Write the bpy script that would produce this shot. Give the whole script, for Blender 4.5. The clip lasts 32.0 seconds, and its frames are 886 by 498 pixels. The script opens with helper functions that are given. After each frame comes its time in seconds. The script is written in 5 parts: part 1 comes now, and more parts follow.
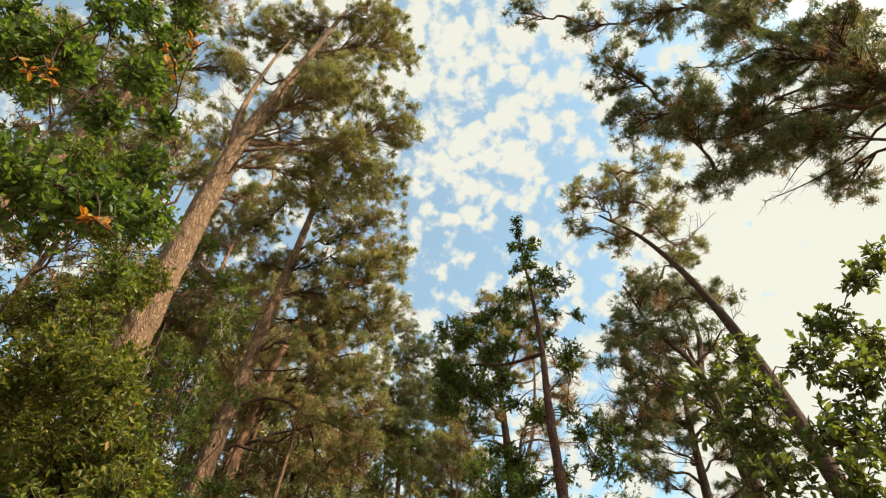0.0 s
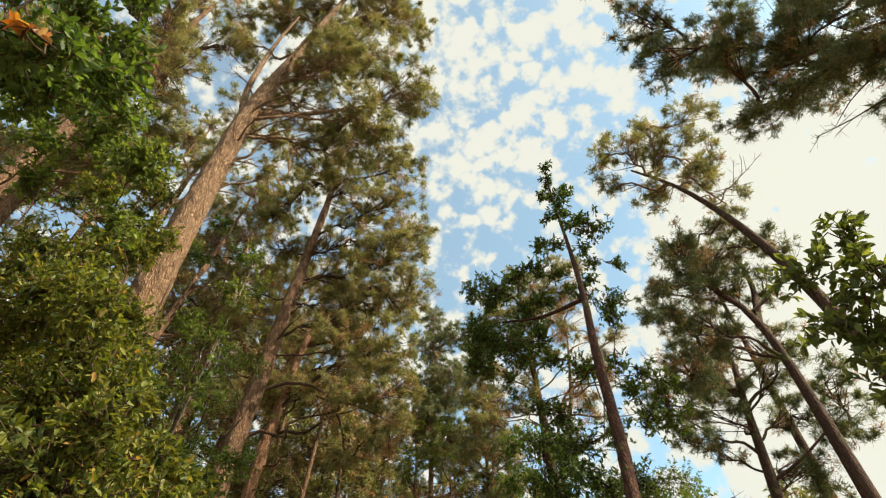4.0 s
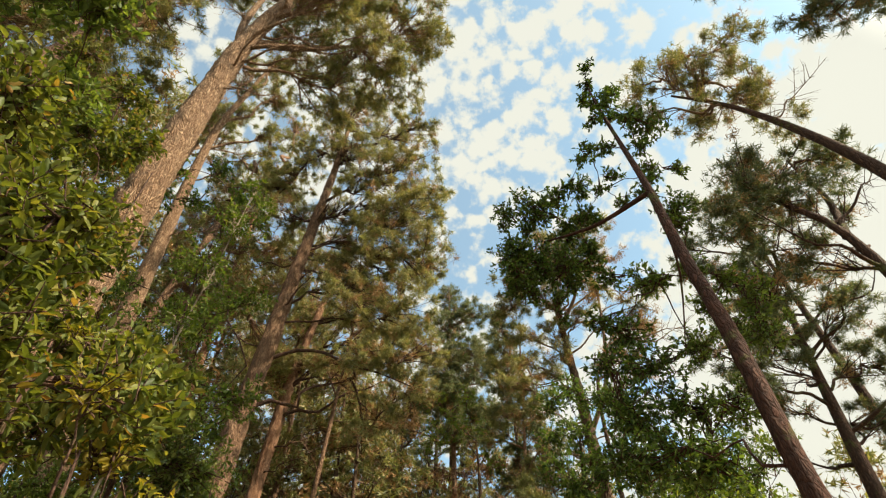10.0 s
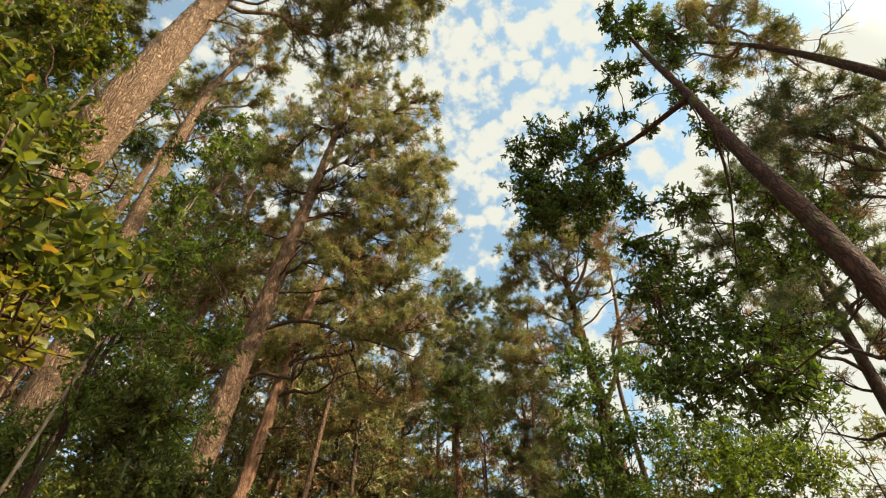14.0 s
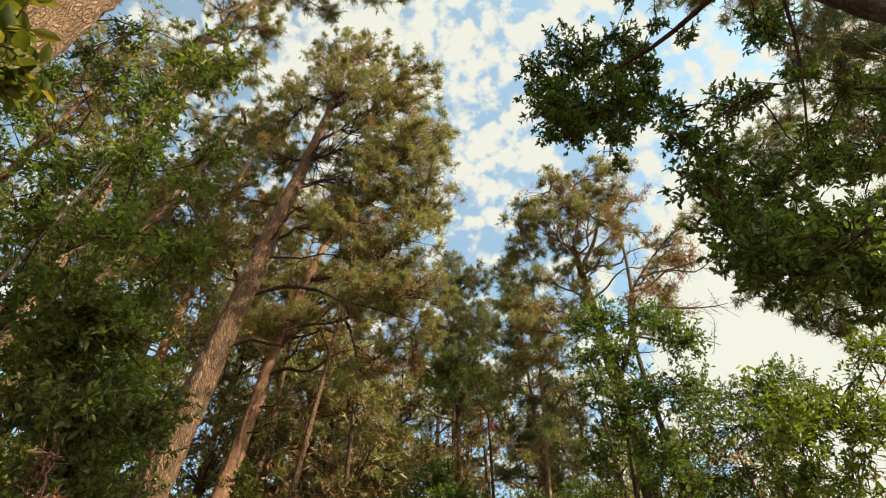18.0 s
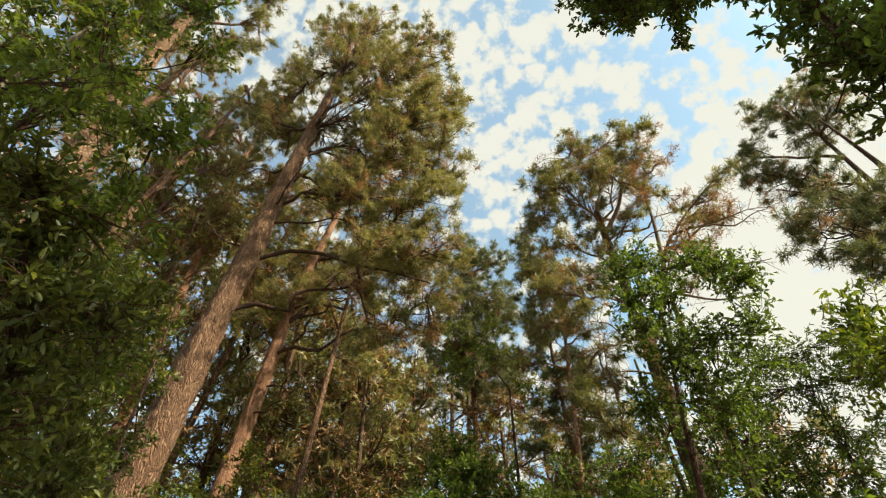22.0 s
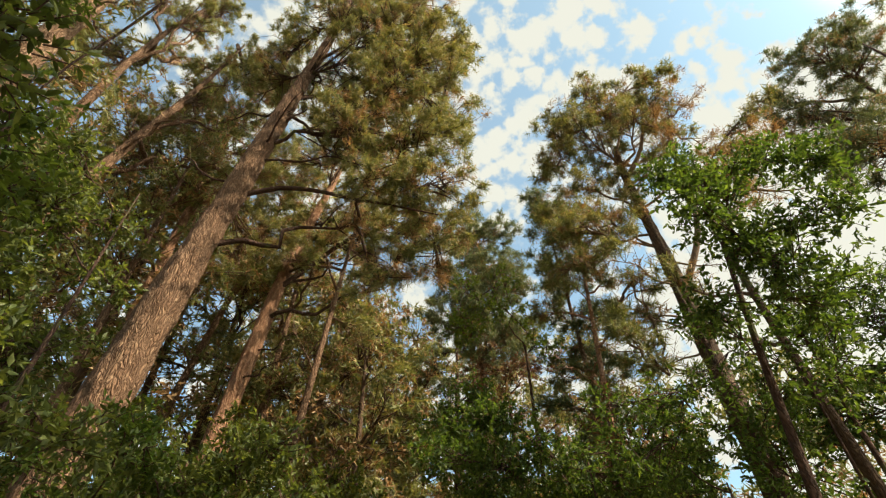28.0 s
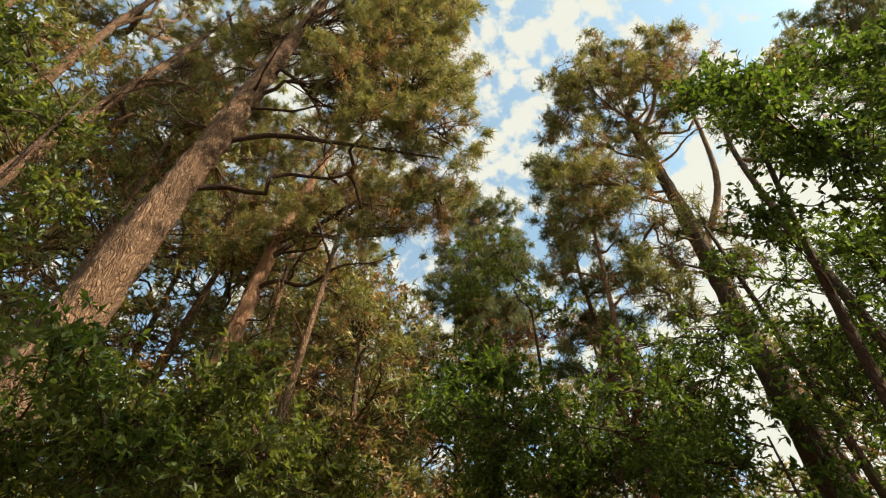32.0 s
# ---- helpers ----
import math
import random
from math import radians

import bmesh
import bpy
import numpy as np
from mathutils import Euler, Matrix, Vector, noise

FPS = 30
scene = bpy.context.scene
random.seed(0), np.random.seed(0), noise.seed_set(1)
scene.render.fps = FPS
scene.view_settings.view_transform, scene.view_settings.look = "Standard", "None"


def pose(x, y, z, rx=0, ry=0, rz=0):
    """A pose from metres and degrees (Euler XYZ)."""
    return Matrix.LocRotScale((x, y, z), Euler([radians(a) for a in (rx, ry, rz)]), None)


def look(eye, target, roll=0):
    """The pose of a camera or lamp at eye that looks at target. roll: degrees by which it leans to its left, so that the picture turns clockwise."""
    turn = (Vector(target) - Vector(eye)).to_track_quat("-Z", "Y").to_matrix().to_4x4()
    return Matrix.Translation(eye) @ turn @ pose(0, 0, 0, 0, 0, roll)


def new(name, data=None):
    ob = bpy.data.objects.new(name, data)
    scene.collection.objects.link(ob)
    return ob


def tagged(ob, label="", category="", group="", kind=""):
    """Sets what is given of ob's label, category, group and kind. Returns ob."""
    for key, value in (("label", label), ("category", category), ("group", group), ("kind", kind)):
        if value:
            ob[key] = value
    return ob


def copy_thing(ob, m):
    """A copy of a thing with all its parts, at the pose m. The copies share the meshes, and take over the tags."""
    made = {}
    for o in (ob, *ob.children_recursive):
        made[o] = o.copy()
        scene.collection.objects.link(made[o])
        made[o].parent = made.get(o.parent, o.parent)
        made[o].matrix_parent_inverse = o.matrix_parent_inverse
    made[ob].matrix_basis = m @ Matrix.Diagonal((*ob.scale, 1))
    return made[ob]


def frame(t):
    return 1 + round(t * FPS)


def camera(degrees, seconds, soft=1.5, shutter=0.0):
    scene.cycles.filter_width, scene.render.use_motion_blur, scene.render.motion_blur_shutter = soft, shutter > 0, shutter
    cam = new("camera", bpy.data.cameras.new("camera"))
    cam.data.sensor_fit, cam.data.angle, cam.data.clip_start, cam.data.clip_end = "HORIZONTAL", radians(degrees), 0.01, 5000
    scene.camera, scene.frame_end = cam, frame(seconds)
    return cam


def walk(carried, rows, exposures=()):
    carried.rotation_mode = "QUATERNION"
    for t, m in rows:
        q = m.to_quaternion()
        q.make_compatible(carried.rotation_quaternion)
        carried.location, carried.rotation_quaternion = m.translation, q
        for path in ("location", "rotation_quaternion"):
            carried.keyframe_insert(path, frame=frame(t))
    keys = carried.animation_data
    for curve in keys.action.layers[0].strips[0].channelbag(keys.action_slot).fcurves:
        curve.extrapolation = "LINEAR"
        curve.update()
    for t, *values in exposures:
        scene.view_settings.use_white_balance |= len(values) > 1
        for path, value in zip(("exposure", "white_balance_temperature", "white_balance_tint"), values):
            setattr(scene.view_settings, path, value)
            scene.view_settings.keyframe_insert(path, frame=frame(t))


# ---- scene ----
cam = camera(80.9, 32.0, soft=1.2)
EXPOSURE, KELVIN, TINT = 1.07, 6780.0, 4.0
METRES, EYE, TILT, LEAN, TURN = 10.0, 1.6, 46.4, 0.0, 0.0
ROWS = [
    (0.0, 0.0, 0.0, 0.0, 0.0, 0.0, -0.0),
    (0.5, -0.001, 0.0094, -0.0109, 0.39, 0.01, 0.43),
    (1.0, -0.0032, 0.0186, -0.0234, 0.77, 0.09, 0.88),
    (1.5, -0.0052, 0.0281, -0.0345, 1.08, 0.13, 1.26),
    (2.0, -0.0065, 0.037, -0.0454, 1.35, 0.16, 1.6),
    (2.5, -0.0066, 0.0456, -0.0577, 1.55, 0.21, 1.93),
    (3.0, -0.0062, 0.055, -0.0693, 1.74, 0.26, 2.25),
    (3.5, -0.0079, 0.065, -0.0803, 2.01, 0.26, 2.54),
    (5.5, -0.0252, 0.1047, -0.1291, 2.87, 0.47, 3.61),
    (6.0, -0.0287, 0.1152, -0.1399, 3.01, 0.47, 3.82),
    (6.5, -0.0333, 0.1258, -0.1509, 3.1, 0.46, 4.0),
    (7.0, -0.0382, 0.1356, -0.1618, 3.2, 0.48, 4.17),
    (7.5, -0.0437, 0.1474, -0.172, 3.27, 0.45, 4.29),
    (8.0, -0.0474, 0.1585, -0.1828, 3.26, 0.44, 4.44),
    (8.5, -0.0512, 0.1705, -0.195, 3.15, 0.47, 4.51),
    (9.0, -0.0535, 0.1822, -0.2053, 3.15, 0.43, 4.58),
    (9.5, -0.0573, 0.1935, -0.216, 3.12, 0.43, 4.64),
    (10.0, -0.0621, 0.2044, -0.227, 3.05, 0.48, 4.67),
    (10.5, -0.0662, 0.2152, -0.2362, 3.04, 0.45, 4.66),
    (11.0, -0.0692, 0.2248, -0.2465, 2.96, 0.46, 4.64),
    (11.5, -0.0709, 0.2344, -0.2584, 2.9, 0.52, 4.66),
    (12.0, -0.0728, 0.2453, -0.2696, 2.92, 0.51, 4.7),
    (12.5, -0.0758, 0.2557, -0.2817, 2.99, 0.5, 4.76),
    (13.0, -0.0796, 0.2659, -0.2939, 3.04, 0.53, 4.8),
    (13.5, -0.0829, 0.2768, -0.3051, 3.04, 0.54, 4.81),
    (14.0, -0.0851, 0.2873, -0.3176, 2.99, 0.54, 4.81),
    (14.5, -0.0859, 0.299, -0.3305, 2.94, 0.56, 4.83),
    (16.5, -0.1004, 0.3424, -0.3759, 2.86, 0.55, 4.67),
    (17.0, -0.1028, 0.3528, -0.3878, 2.77, 0.59, 4.61),
    (17.5, -0.1041, 0.3645, -0.399, 2.74, 0.61, 4.58),
    (18.0, -0.1079, 0.3756, -0.4108, 2.8, 0.62, 4.57),
    (18.5, -0.1131, 0.3859, -0.4231, 2.92, 0.69, 4.6),
    (19.0, -0.119, 0.3966, -0.4346, 3.08, 0.74, 4.6),
    (19.5, -0.1231, 0.4073, -0.4456, 3.16, 0.75, 4.64),
    (20.0, -0.1251, 0.4179, -0.4578, 3.18, 0.79, 4.79),
    (20.5, -0.1284, 0.4292, -0.4695, 3.28, 0.84, 4.95),
    (21.0, -0.1312, 0.4394, -0.4816, 3.5, 0.89, 5.08),
    (21.5, -0.1358, 0.4491, -0.4939, 3.6, 0.99, 5.23),
    (22.0, -0.1407, 0.4595, -0.5035, 3.64, 1.01, 5.34),
    (22.5, -0.1444, 0.4696, -0.5142, 3.63, 1.02, 5.41),
    (23.0, -0.1471, 0.4798, -0.5264, 3.55, 1.08, 5.45),
    (23.5, -0.1491, 0.4911, -0.537, 3.59, 1.1, 5.52),
    (24.0, -0.1528, 0.501, -0.5476, 3.62, 1.11, 5.57),
    (24.5, -0.1574, 0.5104, -0.5586, 3.6, 1.18, 5.61),
    (25.0, -0.1627, 0.5201, -0.5679, 3.57, 1.21, 5.58),
    (25.5, -0.1665, 0.5296, -0.5779, 3.54, 1.21, 5.56),
    (27.5, -0.1754, 0.5661, -0.6236, 3.6, 1.35, 5.68),
    (28.0, -0.179, 0.5763, -0.6341, 3.59, 1.37, 5.68),
    (28.5, -0.1818, 0.5864, -0.6451, 3.56, 1.36, 5.68),
    (29.0, -0.1833, 0.5965, -0.6574, 3.52, 1.4, 5.71),
    (29.5, -0.1856, 0.607, -0.6686, 3.62, 1.43, 5.75),
    (30.0, -0.189, 0.6167, -0.6794, 3.7, 1.46, 5.81),
    (30.5, -0.1934, 0.6262, -0.6899, 3.66, 1.51, 5.79),
    (31.0, -0.197, 0.6362, -0.6993, 3.58, 1.5, 5.77),
    (31.5, -0.1995, 0.6459, -0.7092, 3.4, 1.49, 5.7),
    (32.0, -0.2008, 0.6564, -0.7203, 3.22, 1.5, 5.59),
]
walk(cam, [(t, pose(0, 0, EYE, TILT, LEAN, TURN) @ pose(METRES * x, METRES * y, METRES * z, 90 + pitch, roll, yaw)) for t, x, y, z, yaw, pitch, roll in ROWS], exposures=[(0.0, EXPOSURE, KELVIN, TINT), (32.0, EXPOSURE, KELVIN, TINT)])

# ---- world, sun ----
SUN_AZ, SUN_EL = radians(104.0), radians(43.0)   # azimuth from +y towards +x
sun_dir = Vector((math.sin(SUN_AZ) * math.cos(SUN_EL), math.cos(SUN_AZ) * math.cos(SUN_EL), math.sin(SUN_EL)))
world = bpy.data.worlds.new("sky")
scene.world = world
world.use_nodes = True
wt = world.node_tree
wt.nodes.clear()


def wn(kind, **kw):
    n = wt.nodes.new(kind)
    for k, v in kw.items():
        setattr(n, k, v)
    return n


def wmath(op, a, b=None, c=None, clamp=False):
    n = wn("ShaderNodeMath", operation=op, use_clamp=clamp)
    for i, v in enumerate((a, b, c)):
        if v is None:
            continue
        if isinstance(v, (int, float)):
            n.inputs[i].default_value = v
        else:
            wt.links.new(v, n.inputs[i])
    return n.outputs[0]


sky = wn("ShaderNodeTexSky", sky_type="NISHITA", sun_disc=False, sun_elevation=SUN_EL, sun_rotation=SUN_AZ,
         air_density=1.0, dust_density=1.6, ozone_density=1.2)
coord = wn("ShaderNodeTexCoord")
# a layer of small rounded altocumulus
warp = wn("ShaderNodeTexNoise")
warp.inputs["Scale"].default_value, warp.inputs["Detail"].default_value = 16.0, 4.0
wt.links.new(coord.outputs["Generated"], warp.inputs["Vector"])
bend = wn("ShaderNodeMix", data_type="VECTOR")
bend.inputs["Factor"].default_value = 0.07
wt.links.new(coord.outputs["Generated"], bend.inputs["A"])
wt.links.new(warp.outputs["Color"], bend.inputs["B"])
puffs = wn("ShaderNodeTexVoronoi", feature="SMOOTH_F1")
puffs.inputs["Scale"].default_value, puffs.inputs["Smoothness"].default_value = 27.0, 0.3
wt.links.new(bend.outputs["Result"], puffs.inputs["Vector"])
fine = wn("ShaderNodeTexNoise")
fine.inputs["Scale"].default_value, fine.inputs["Detail"].default_value, fine.inputs["Roughness"].default_value = 30.0, 5.0, 0.6
wt.links.new(coord.outputs["Generated"], fine.inputs["Vector"])
broad = wn("ShaderNodeTexNoise")
broad.inputs["Scale"].default_value, broad.inputs["Detail"].default_value = 2.6, 2.0
wt.links.new(coord.outputs["Generated"], broad.inputs["Vector"])
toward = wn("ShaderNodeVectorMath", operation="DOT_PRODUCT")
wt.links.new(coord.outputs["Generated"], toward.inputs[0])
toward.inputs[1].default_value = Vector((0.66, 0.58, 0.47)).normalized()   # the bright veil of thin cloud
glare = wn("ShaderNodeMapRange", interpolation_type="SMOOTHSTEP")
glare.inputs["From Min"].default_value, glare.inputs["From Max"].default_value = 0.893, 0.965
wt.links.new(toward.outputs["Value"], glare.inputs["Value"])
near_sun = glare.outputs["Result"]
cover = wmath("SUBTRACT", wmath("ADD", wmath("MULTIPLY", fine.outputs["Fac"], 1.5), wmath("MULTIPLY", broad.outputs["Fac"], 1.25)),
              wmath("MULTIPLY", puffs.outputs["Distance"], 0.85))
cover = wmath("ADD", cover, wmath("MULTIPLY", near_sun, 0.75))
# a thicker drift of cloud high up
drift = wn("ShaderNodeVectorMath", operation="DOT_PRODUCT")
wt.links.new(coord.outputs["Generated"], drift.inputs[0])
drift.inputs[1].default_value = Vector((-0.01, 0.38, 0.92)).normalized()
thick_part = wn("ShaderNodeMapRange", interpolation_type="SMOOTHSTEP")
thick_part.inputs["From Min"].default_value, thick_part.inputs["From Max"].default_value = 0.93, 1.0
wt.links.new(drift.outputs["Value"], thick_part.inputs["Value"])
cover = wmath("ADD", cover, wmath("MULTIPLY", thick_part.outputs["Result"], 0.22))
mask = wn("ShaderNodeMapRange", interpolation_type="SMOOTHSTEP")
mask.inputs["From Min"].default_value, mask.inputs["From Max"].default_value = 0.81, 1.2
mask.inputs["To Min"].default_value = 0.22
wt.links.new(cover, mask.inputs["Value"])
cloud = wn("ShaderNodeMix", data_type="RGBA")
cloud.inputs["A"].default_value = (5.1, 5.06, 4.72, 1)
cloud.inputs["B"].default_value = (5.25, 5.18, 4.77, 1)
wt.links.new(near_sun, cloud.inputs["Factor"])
# the brighter sky round the sun, seen through thin cloud
round_sun = wn("ShaderNodeVectorMath", operation="DOT_PRODUCT")
wt.links.new(coord.outputs["Generated"], round_sun.inputs[0])
round_sun.inputs[1].default_value = sun_dir
# Stays out of view; added to raise the ambient light on shaded foliage.
aureole = wn("ShaderNodeMapRange", interpolation_type="SMOOTHSTEP")
aureole.inputs["From Min"].default_value, aureole.inputs["From Max"].default_value = 0.85, 1.0
wt.links.new(round_sun.outputs["Value"], aureole.inputs["Value"])
halo = wn("ShaderNodeMix", data_type="RGBA")
halo.inputs["B"].default_value = (44, 41, 35, 1)
wt.links.new(aureole.outputs["Result"], halo.inputs["Factor"])
tint = wn("ShaderNodeMix", data_type="RGBA", blend_type="MULTIPLY")
tint.inputs["Factor"].default_value = 1.0
tint.inputs["B"].default_value = (1.4, 1.86, 1.75, 1)
wt.links.new(sky.outputs[0], tint.inputs["A"])
mixed = wn("ShaderNodeMix", data_type="RGBA")
wt.links.new(mask.outputs["Result"], mixed.inputs["Factor"])
wt.links.new(tint.outputs["Result"], mixed.inputs["A"])
wt.links.new(cloud.outputs["Result"], mixed.inputs["B"])
backg = wn("ShaderNodeBackground")
backg.inputs["Strength"].default_value = 0.083
wt.links.new(mixed.outputs["Result"], halo.inputs["A"])
wt.links.new(halo.outputs["Result"], backg.inputs["Color"])
wt.links.new(backg.outputs[0], wn("ShaderNodeOutputWorld").inputs[0])

lamp = bpy.data.lights.new("sun", "SUN")
lamp.energy, lamp.angle, lamp.color = 4.6, radians(0.6), (1.0, 0.86, 0.66)
sun = new("sun", lamp)
sun.matrix_world = look(sun_dir * 60, (0, 0, 0))


# ---- materials ----
def ramp(nt, fac, stops):
    n = nt.nodes.new("ShaderNodeValToRGB")
    while len(n.color_ramp.elements) < len(stops):
        n.color_ramp.elements.new(0.5)
    for e, (p, c) in zip(n.color_ramp.elements, stops):
        e.position, e.color = p, (*c, 1)
    nt.links.new(fac, n.inputs[0])
    return n.outputs[0]


def noise_tex(nt, scale, detail=4.0, vector=None, rough=0.55):
    n = nt.nodes.new("ShaderNodeTexNoise")
    n.inputs["Scale"].default_value, n.inputs["Detail"].default_value, n.inputs["Roughness"].default_value = scale, detail, rough
    if vector is not None:
        nt.links.new(vector, n.inputs["Vector"])
    return n.outputs["Fac"]


def mix_rgb(nt, fac, a, b, blend="MIX"):
    n = nt.nodes.new("ShaderNodeMix")
    n.data_type, n.blend_type = "RGBA", blend
    for key, v in (("Factor", fac), ("A", a), ("B", b)):
        if isinstance(v, (int, float)):
            n.inputs[key].default_value = v
        elif isinstance(v, tuple):
            n.inputs[key].default_value = (*v, 1)
        else:
            nt.links.new(v, n.inputs[key])
    return n.outputs["Result"]


def material(name):
    m = bpy.data.materials.new(name)
    m.use_nodes = True
    nt = m.node_tree
    nt.nodes.clear()
    out = nt.nodes.new("ShaderNodeOutputMaterial")
    return m, nt, out


def bark_material(name, dark, mid, light, moss=0.0, plate=13.0, depth=0.6):
    m, nt, out = material(name)
    tc = nt.nodes.new("ShaderNodeTexCoord")
    mp = nt.nodes.new("ShaderNodeMapping")
    mp.inputs["Scale"].default_value = (1.0, 1.0, 0.3)
    nt.links.new(tc.outputs["Object"], mp.inputs[0])
    wob = nt.nodes.new("ShaderNodeMix")
    wob.data_type = "VECTOR"
    wob.inputs["Factor"].default_value = 0.13
    nz = nt.nodes.new("ShaderNodeTexNoise")
    nz.inputs["Scale"].default_value, nz.inputs["Detail"].default_value = 11.0, 4.0
    nt.links.new(mp.outputs[0], nz.inputs["Vector"])
    nt.links.new(mp.outputs[0], wob.inputs["A"])
    nt.links.new(nz.outputs["Color"], wob.inputs["B"])
    vor = nt.nodes.new("ShaderNodeTexVoronoi")
    vor.feature = "DISTANCE_TO_EDGE"
    vor.inputs["Scale"].default_value = plate * 2.0
    nt.links.new(wob.outputs["Result"], vor.inputs["Vector"])
    cells = nt.nodes.new("ShaderNodeTexVoronoi")
    cells.inputs["Scale"].default_value = plate * 2.0
    nt.links.new(wob.outputs["Result"], cells.inputs["Vector"])
    grain = noise_tex(nt, 36.0, 8.0, mp.outputs[0], 0.72)
    stain = noise_tex(nt, 1.3, 3.0, tc.outputs["Object"])
    col = ramp(nt, grain, [(0.3, dark), (0.55, mid), (0.75, light)])
    bw = nt.nodes.new("ShaderNodeSeparateColor")
    nt.links.new(cells.outputs["Color"], bw.inputs[0])
    col = mix_rgb(nt, 0.45, col, ramp(nt, bw.outputs[0], [(0.0, dark), (0.6, mid), (1.0, light)]))
    crack = nt.nodes.new("ShaderNodeMapRange")
    crack.inputs["From Min"].default_value, crack.inputs["From Max"].default_value = 0.0, 0.3
    nt.links.new(vor.outputs["Distance"], crack.inputs["Value"])
    col = mix_rgb(nt, ramp(nt, crack.outputs["Result"], [(0.0, (0.35,) * 3), (0.8, (1, 1, 1))]), tuple(c * 0.8 for c in dark), col)
    col = mix_rgb(nt, ramp(nt, stain, [(0.45, (0, 0, 0)), (0.7, (0.55, 0.55, 0.55))]), col, tuple(c * 0.75 for c in mid))
    if moss:
        mo = noise_tex(nt, 2.4, 5.0, tc.outputs["Object"], 0.7)
        col = mix_rgb(nt, ramp(nt, mo, [(0.62 - 0.3 * moss, (0, 0, 0)), (0.75 - 0.2 * moss, (1, 1, 1))]), col, (0.10, 0.115, 0.03))
    bs = nt.nodes.new("ShaderNodeBsdfPrincipled")
    bs.inputs["Roughness"].default_value = 0.9
    bs.inputs["Specular IOR Level"].default_value = 0.2
    nt.links.new(col, bs.inputs["Base Color"])
    height = nt.nodes.new("ShaderNodeMath")
    height.operation = "ADD"
    nt.links.new(crack.outputs["Result"], height.inputs[0])
    nt.links.new(grain, height.inputs[1])
    bump = nt.nodes.new("ShaderNodeBump")
    bump.inputs["Strength"].default_value, bump.inputs["Distance"].default_value = depth, 0.03
    nt.links.new(height.outputs[0], bump.inputs["Height"])
    nt.links.new(bump.outputs[0], bs.inputs["Normal"])
    nt.links.new(bs.outputs[0], out.inputs[0])
    return m


def leaf_material(name, stops, rough=0.42, through_part=0.42, glow=(1.25, 1.2, 0.45), patch=None, gloss=0.35, tuft=(28.0, 0.6)):
    """Leaves and needles: colour by the single leaf and by patches in the crown, light partly passing through."""
    m, nt, out = material(name)
    geo = nt.nodes.new("ShaderNodeNewGeometry")
    tc = nt.nodes.new("ShaderNodeTexCoord")
    col = ramp(nt, geo.outputs["Random Per Island"], stops)
    if patch:
        big = noise_tex(nt, patch[0], 3.0, tc.outputs["Object"], 0.6)
        col = mix_rgb(nt, ramp(nt, big, [(patch[1], (0, 0, 0)), (patch[1] + 0.14, (patch[3],) * 3)]), col, patch[2])
    col = mix_rgb(nt, 0.8, col, ramp(nt, noise_tex(nt, tuft[0], 2.0, tc.outputs["Object"]), [(0.32, (tuft[1],) * 3), (0.68, (1, 1, 1))]), "MULTIPLY")
    bs = nt.nodes.new("ShaderNodeBsdfPrincipled")
    bs.inputs["Roughness"].default_value = rough
    bs.inputs["Specular IOR Level"].default_value = gloss
    nt.links.new(col, bs.inputs["Base Color"])
    tr = nt.nodes.new("ShaderNodeBsdfTranslucent")
    nt.links.new(mix_rgb(nt, 1.0, col, glow, "MULTIPLY"), tr.inputs["Color"])
    mx = nt.nodes.new("ShaderNodeMixShader")
    mx.inputs[0].default_value = through_part
    nt.links.new(bs.outputs[0], mx.inputs[1])
    nt.links.new(tr.outputs[0], mx.inputs[2])
    nt.links.new(mx.outputs[0], out.inputs[0])
    return m


BARK = bark_material("pine_bark", (0.08, 0.044, 0.028), (0.225, 0.13, 0.08), (0.40, 0.262, 0.168), depth=0.9)
BARK_PALE = bark_material("pale_pine_bark", (0.105, 0.06, 0.037), (0.31, 0.186, 0.112), (0.56, 0.39, 0.26), depth=1.0, plate=15.0)
BARK_RED = bark_material("red_pine_bark", (0.13, 0.066, 0.042), (0.33, 0.175, 0.105), (0.5, 0.32, 0.21), plate=15.0)
# Dark bark of broadleaf trees; also the shade on backlit pines and inner limbs.
BARK_DARK_AND_SHADE = bark_material("dark_bark_and_shade", (0.038, 0.022, 0.017), (0.095, 0.05, 0.036), (0.18, 0.10, 0.068), moss=0.2, plate=16.0)
BARK_LAUREL = bark_material("red_brown_bark", (0.03, 0.014, 0.01), (0.09, 0.038, 0.026), (0.16, 0.072, 0.046), moss=0.15, plate=16.0)
BARK_MOSSY = bark_material("mossy_bark", (0.045, 0.028, 0.019), (0.12, 0.07, 0.045), (0.21, 0.135, 0.085), moss=0.12, plate=14.0)
TWIG = bark_material("twig_bark", (0.10, 0.062, 0.042), (0.22, 0.14, 0.09), (0.38, 0.26, 0.165), plate=18.0, depth=0.2)
DEADWOOD = bark_material("bare_grey_wood", (0.16, 0.12, 0.09), (0.34, 0.26, 0.19), (0.5, 0.41, 0.32), plate=14.0, depth=0.25)
NEEDLES = leaf_material("pine_needles", [(0.0, (0.13, 0.158, 0.06)), (0.5, (0.255, 0.268, 0.105)), (0.85, (0.365, 0.34, 0.15)), (1.0, (0.47, 0.35, 0.18))],
                        rough=0.5, through_part=0.4, glow=(1.2, 1.1, 0.5), patch=(0.9, 0.55, (0.32, 0.22, 0.11), 0.45), tuft=(3.6, 0.5))
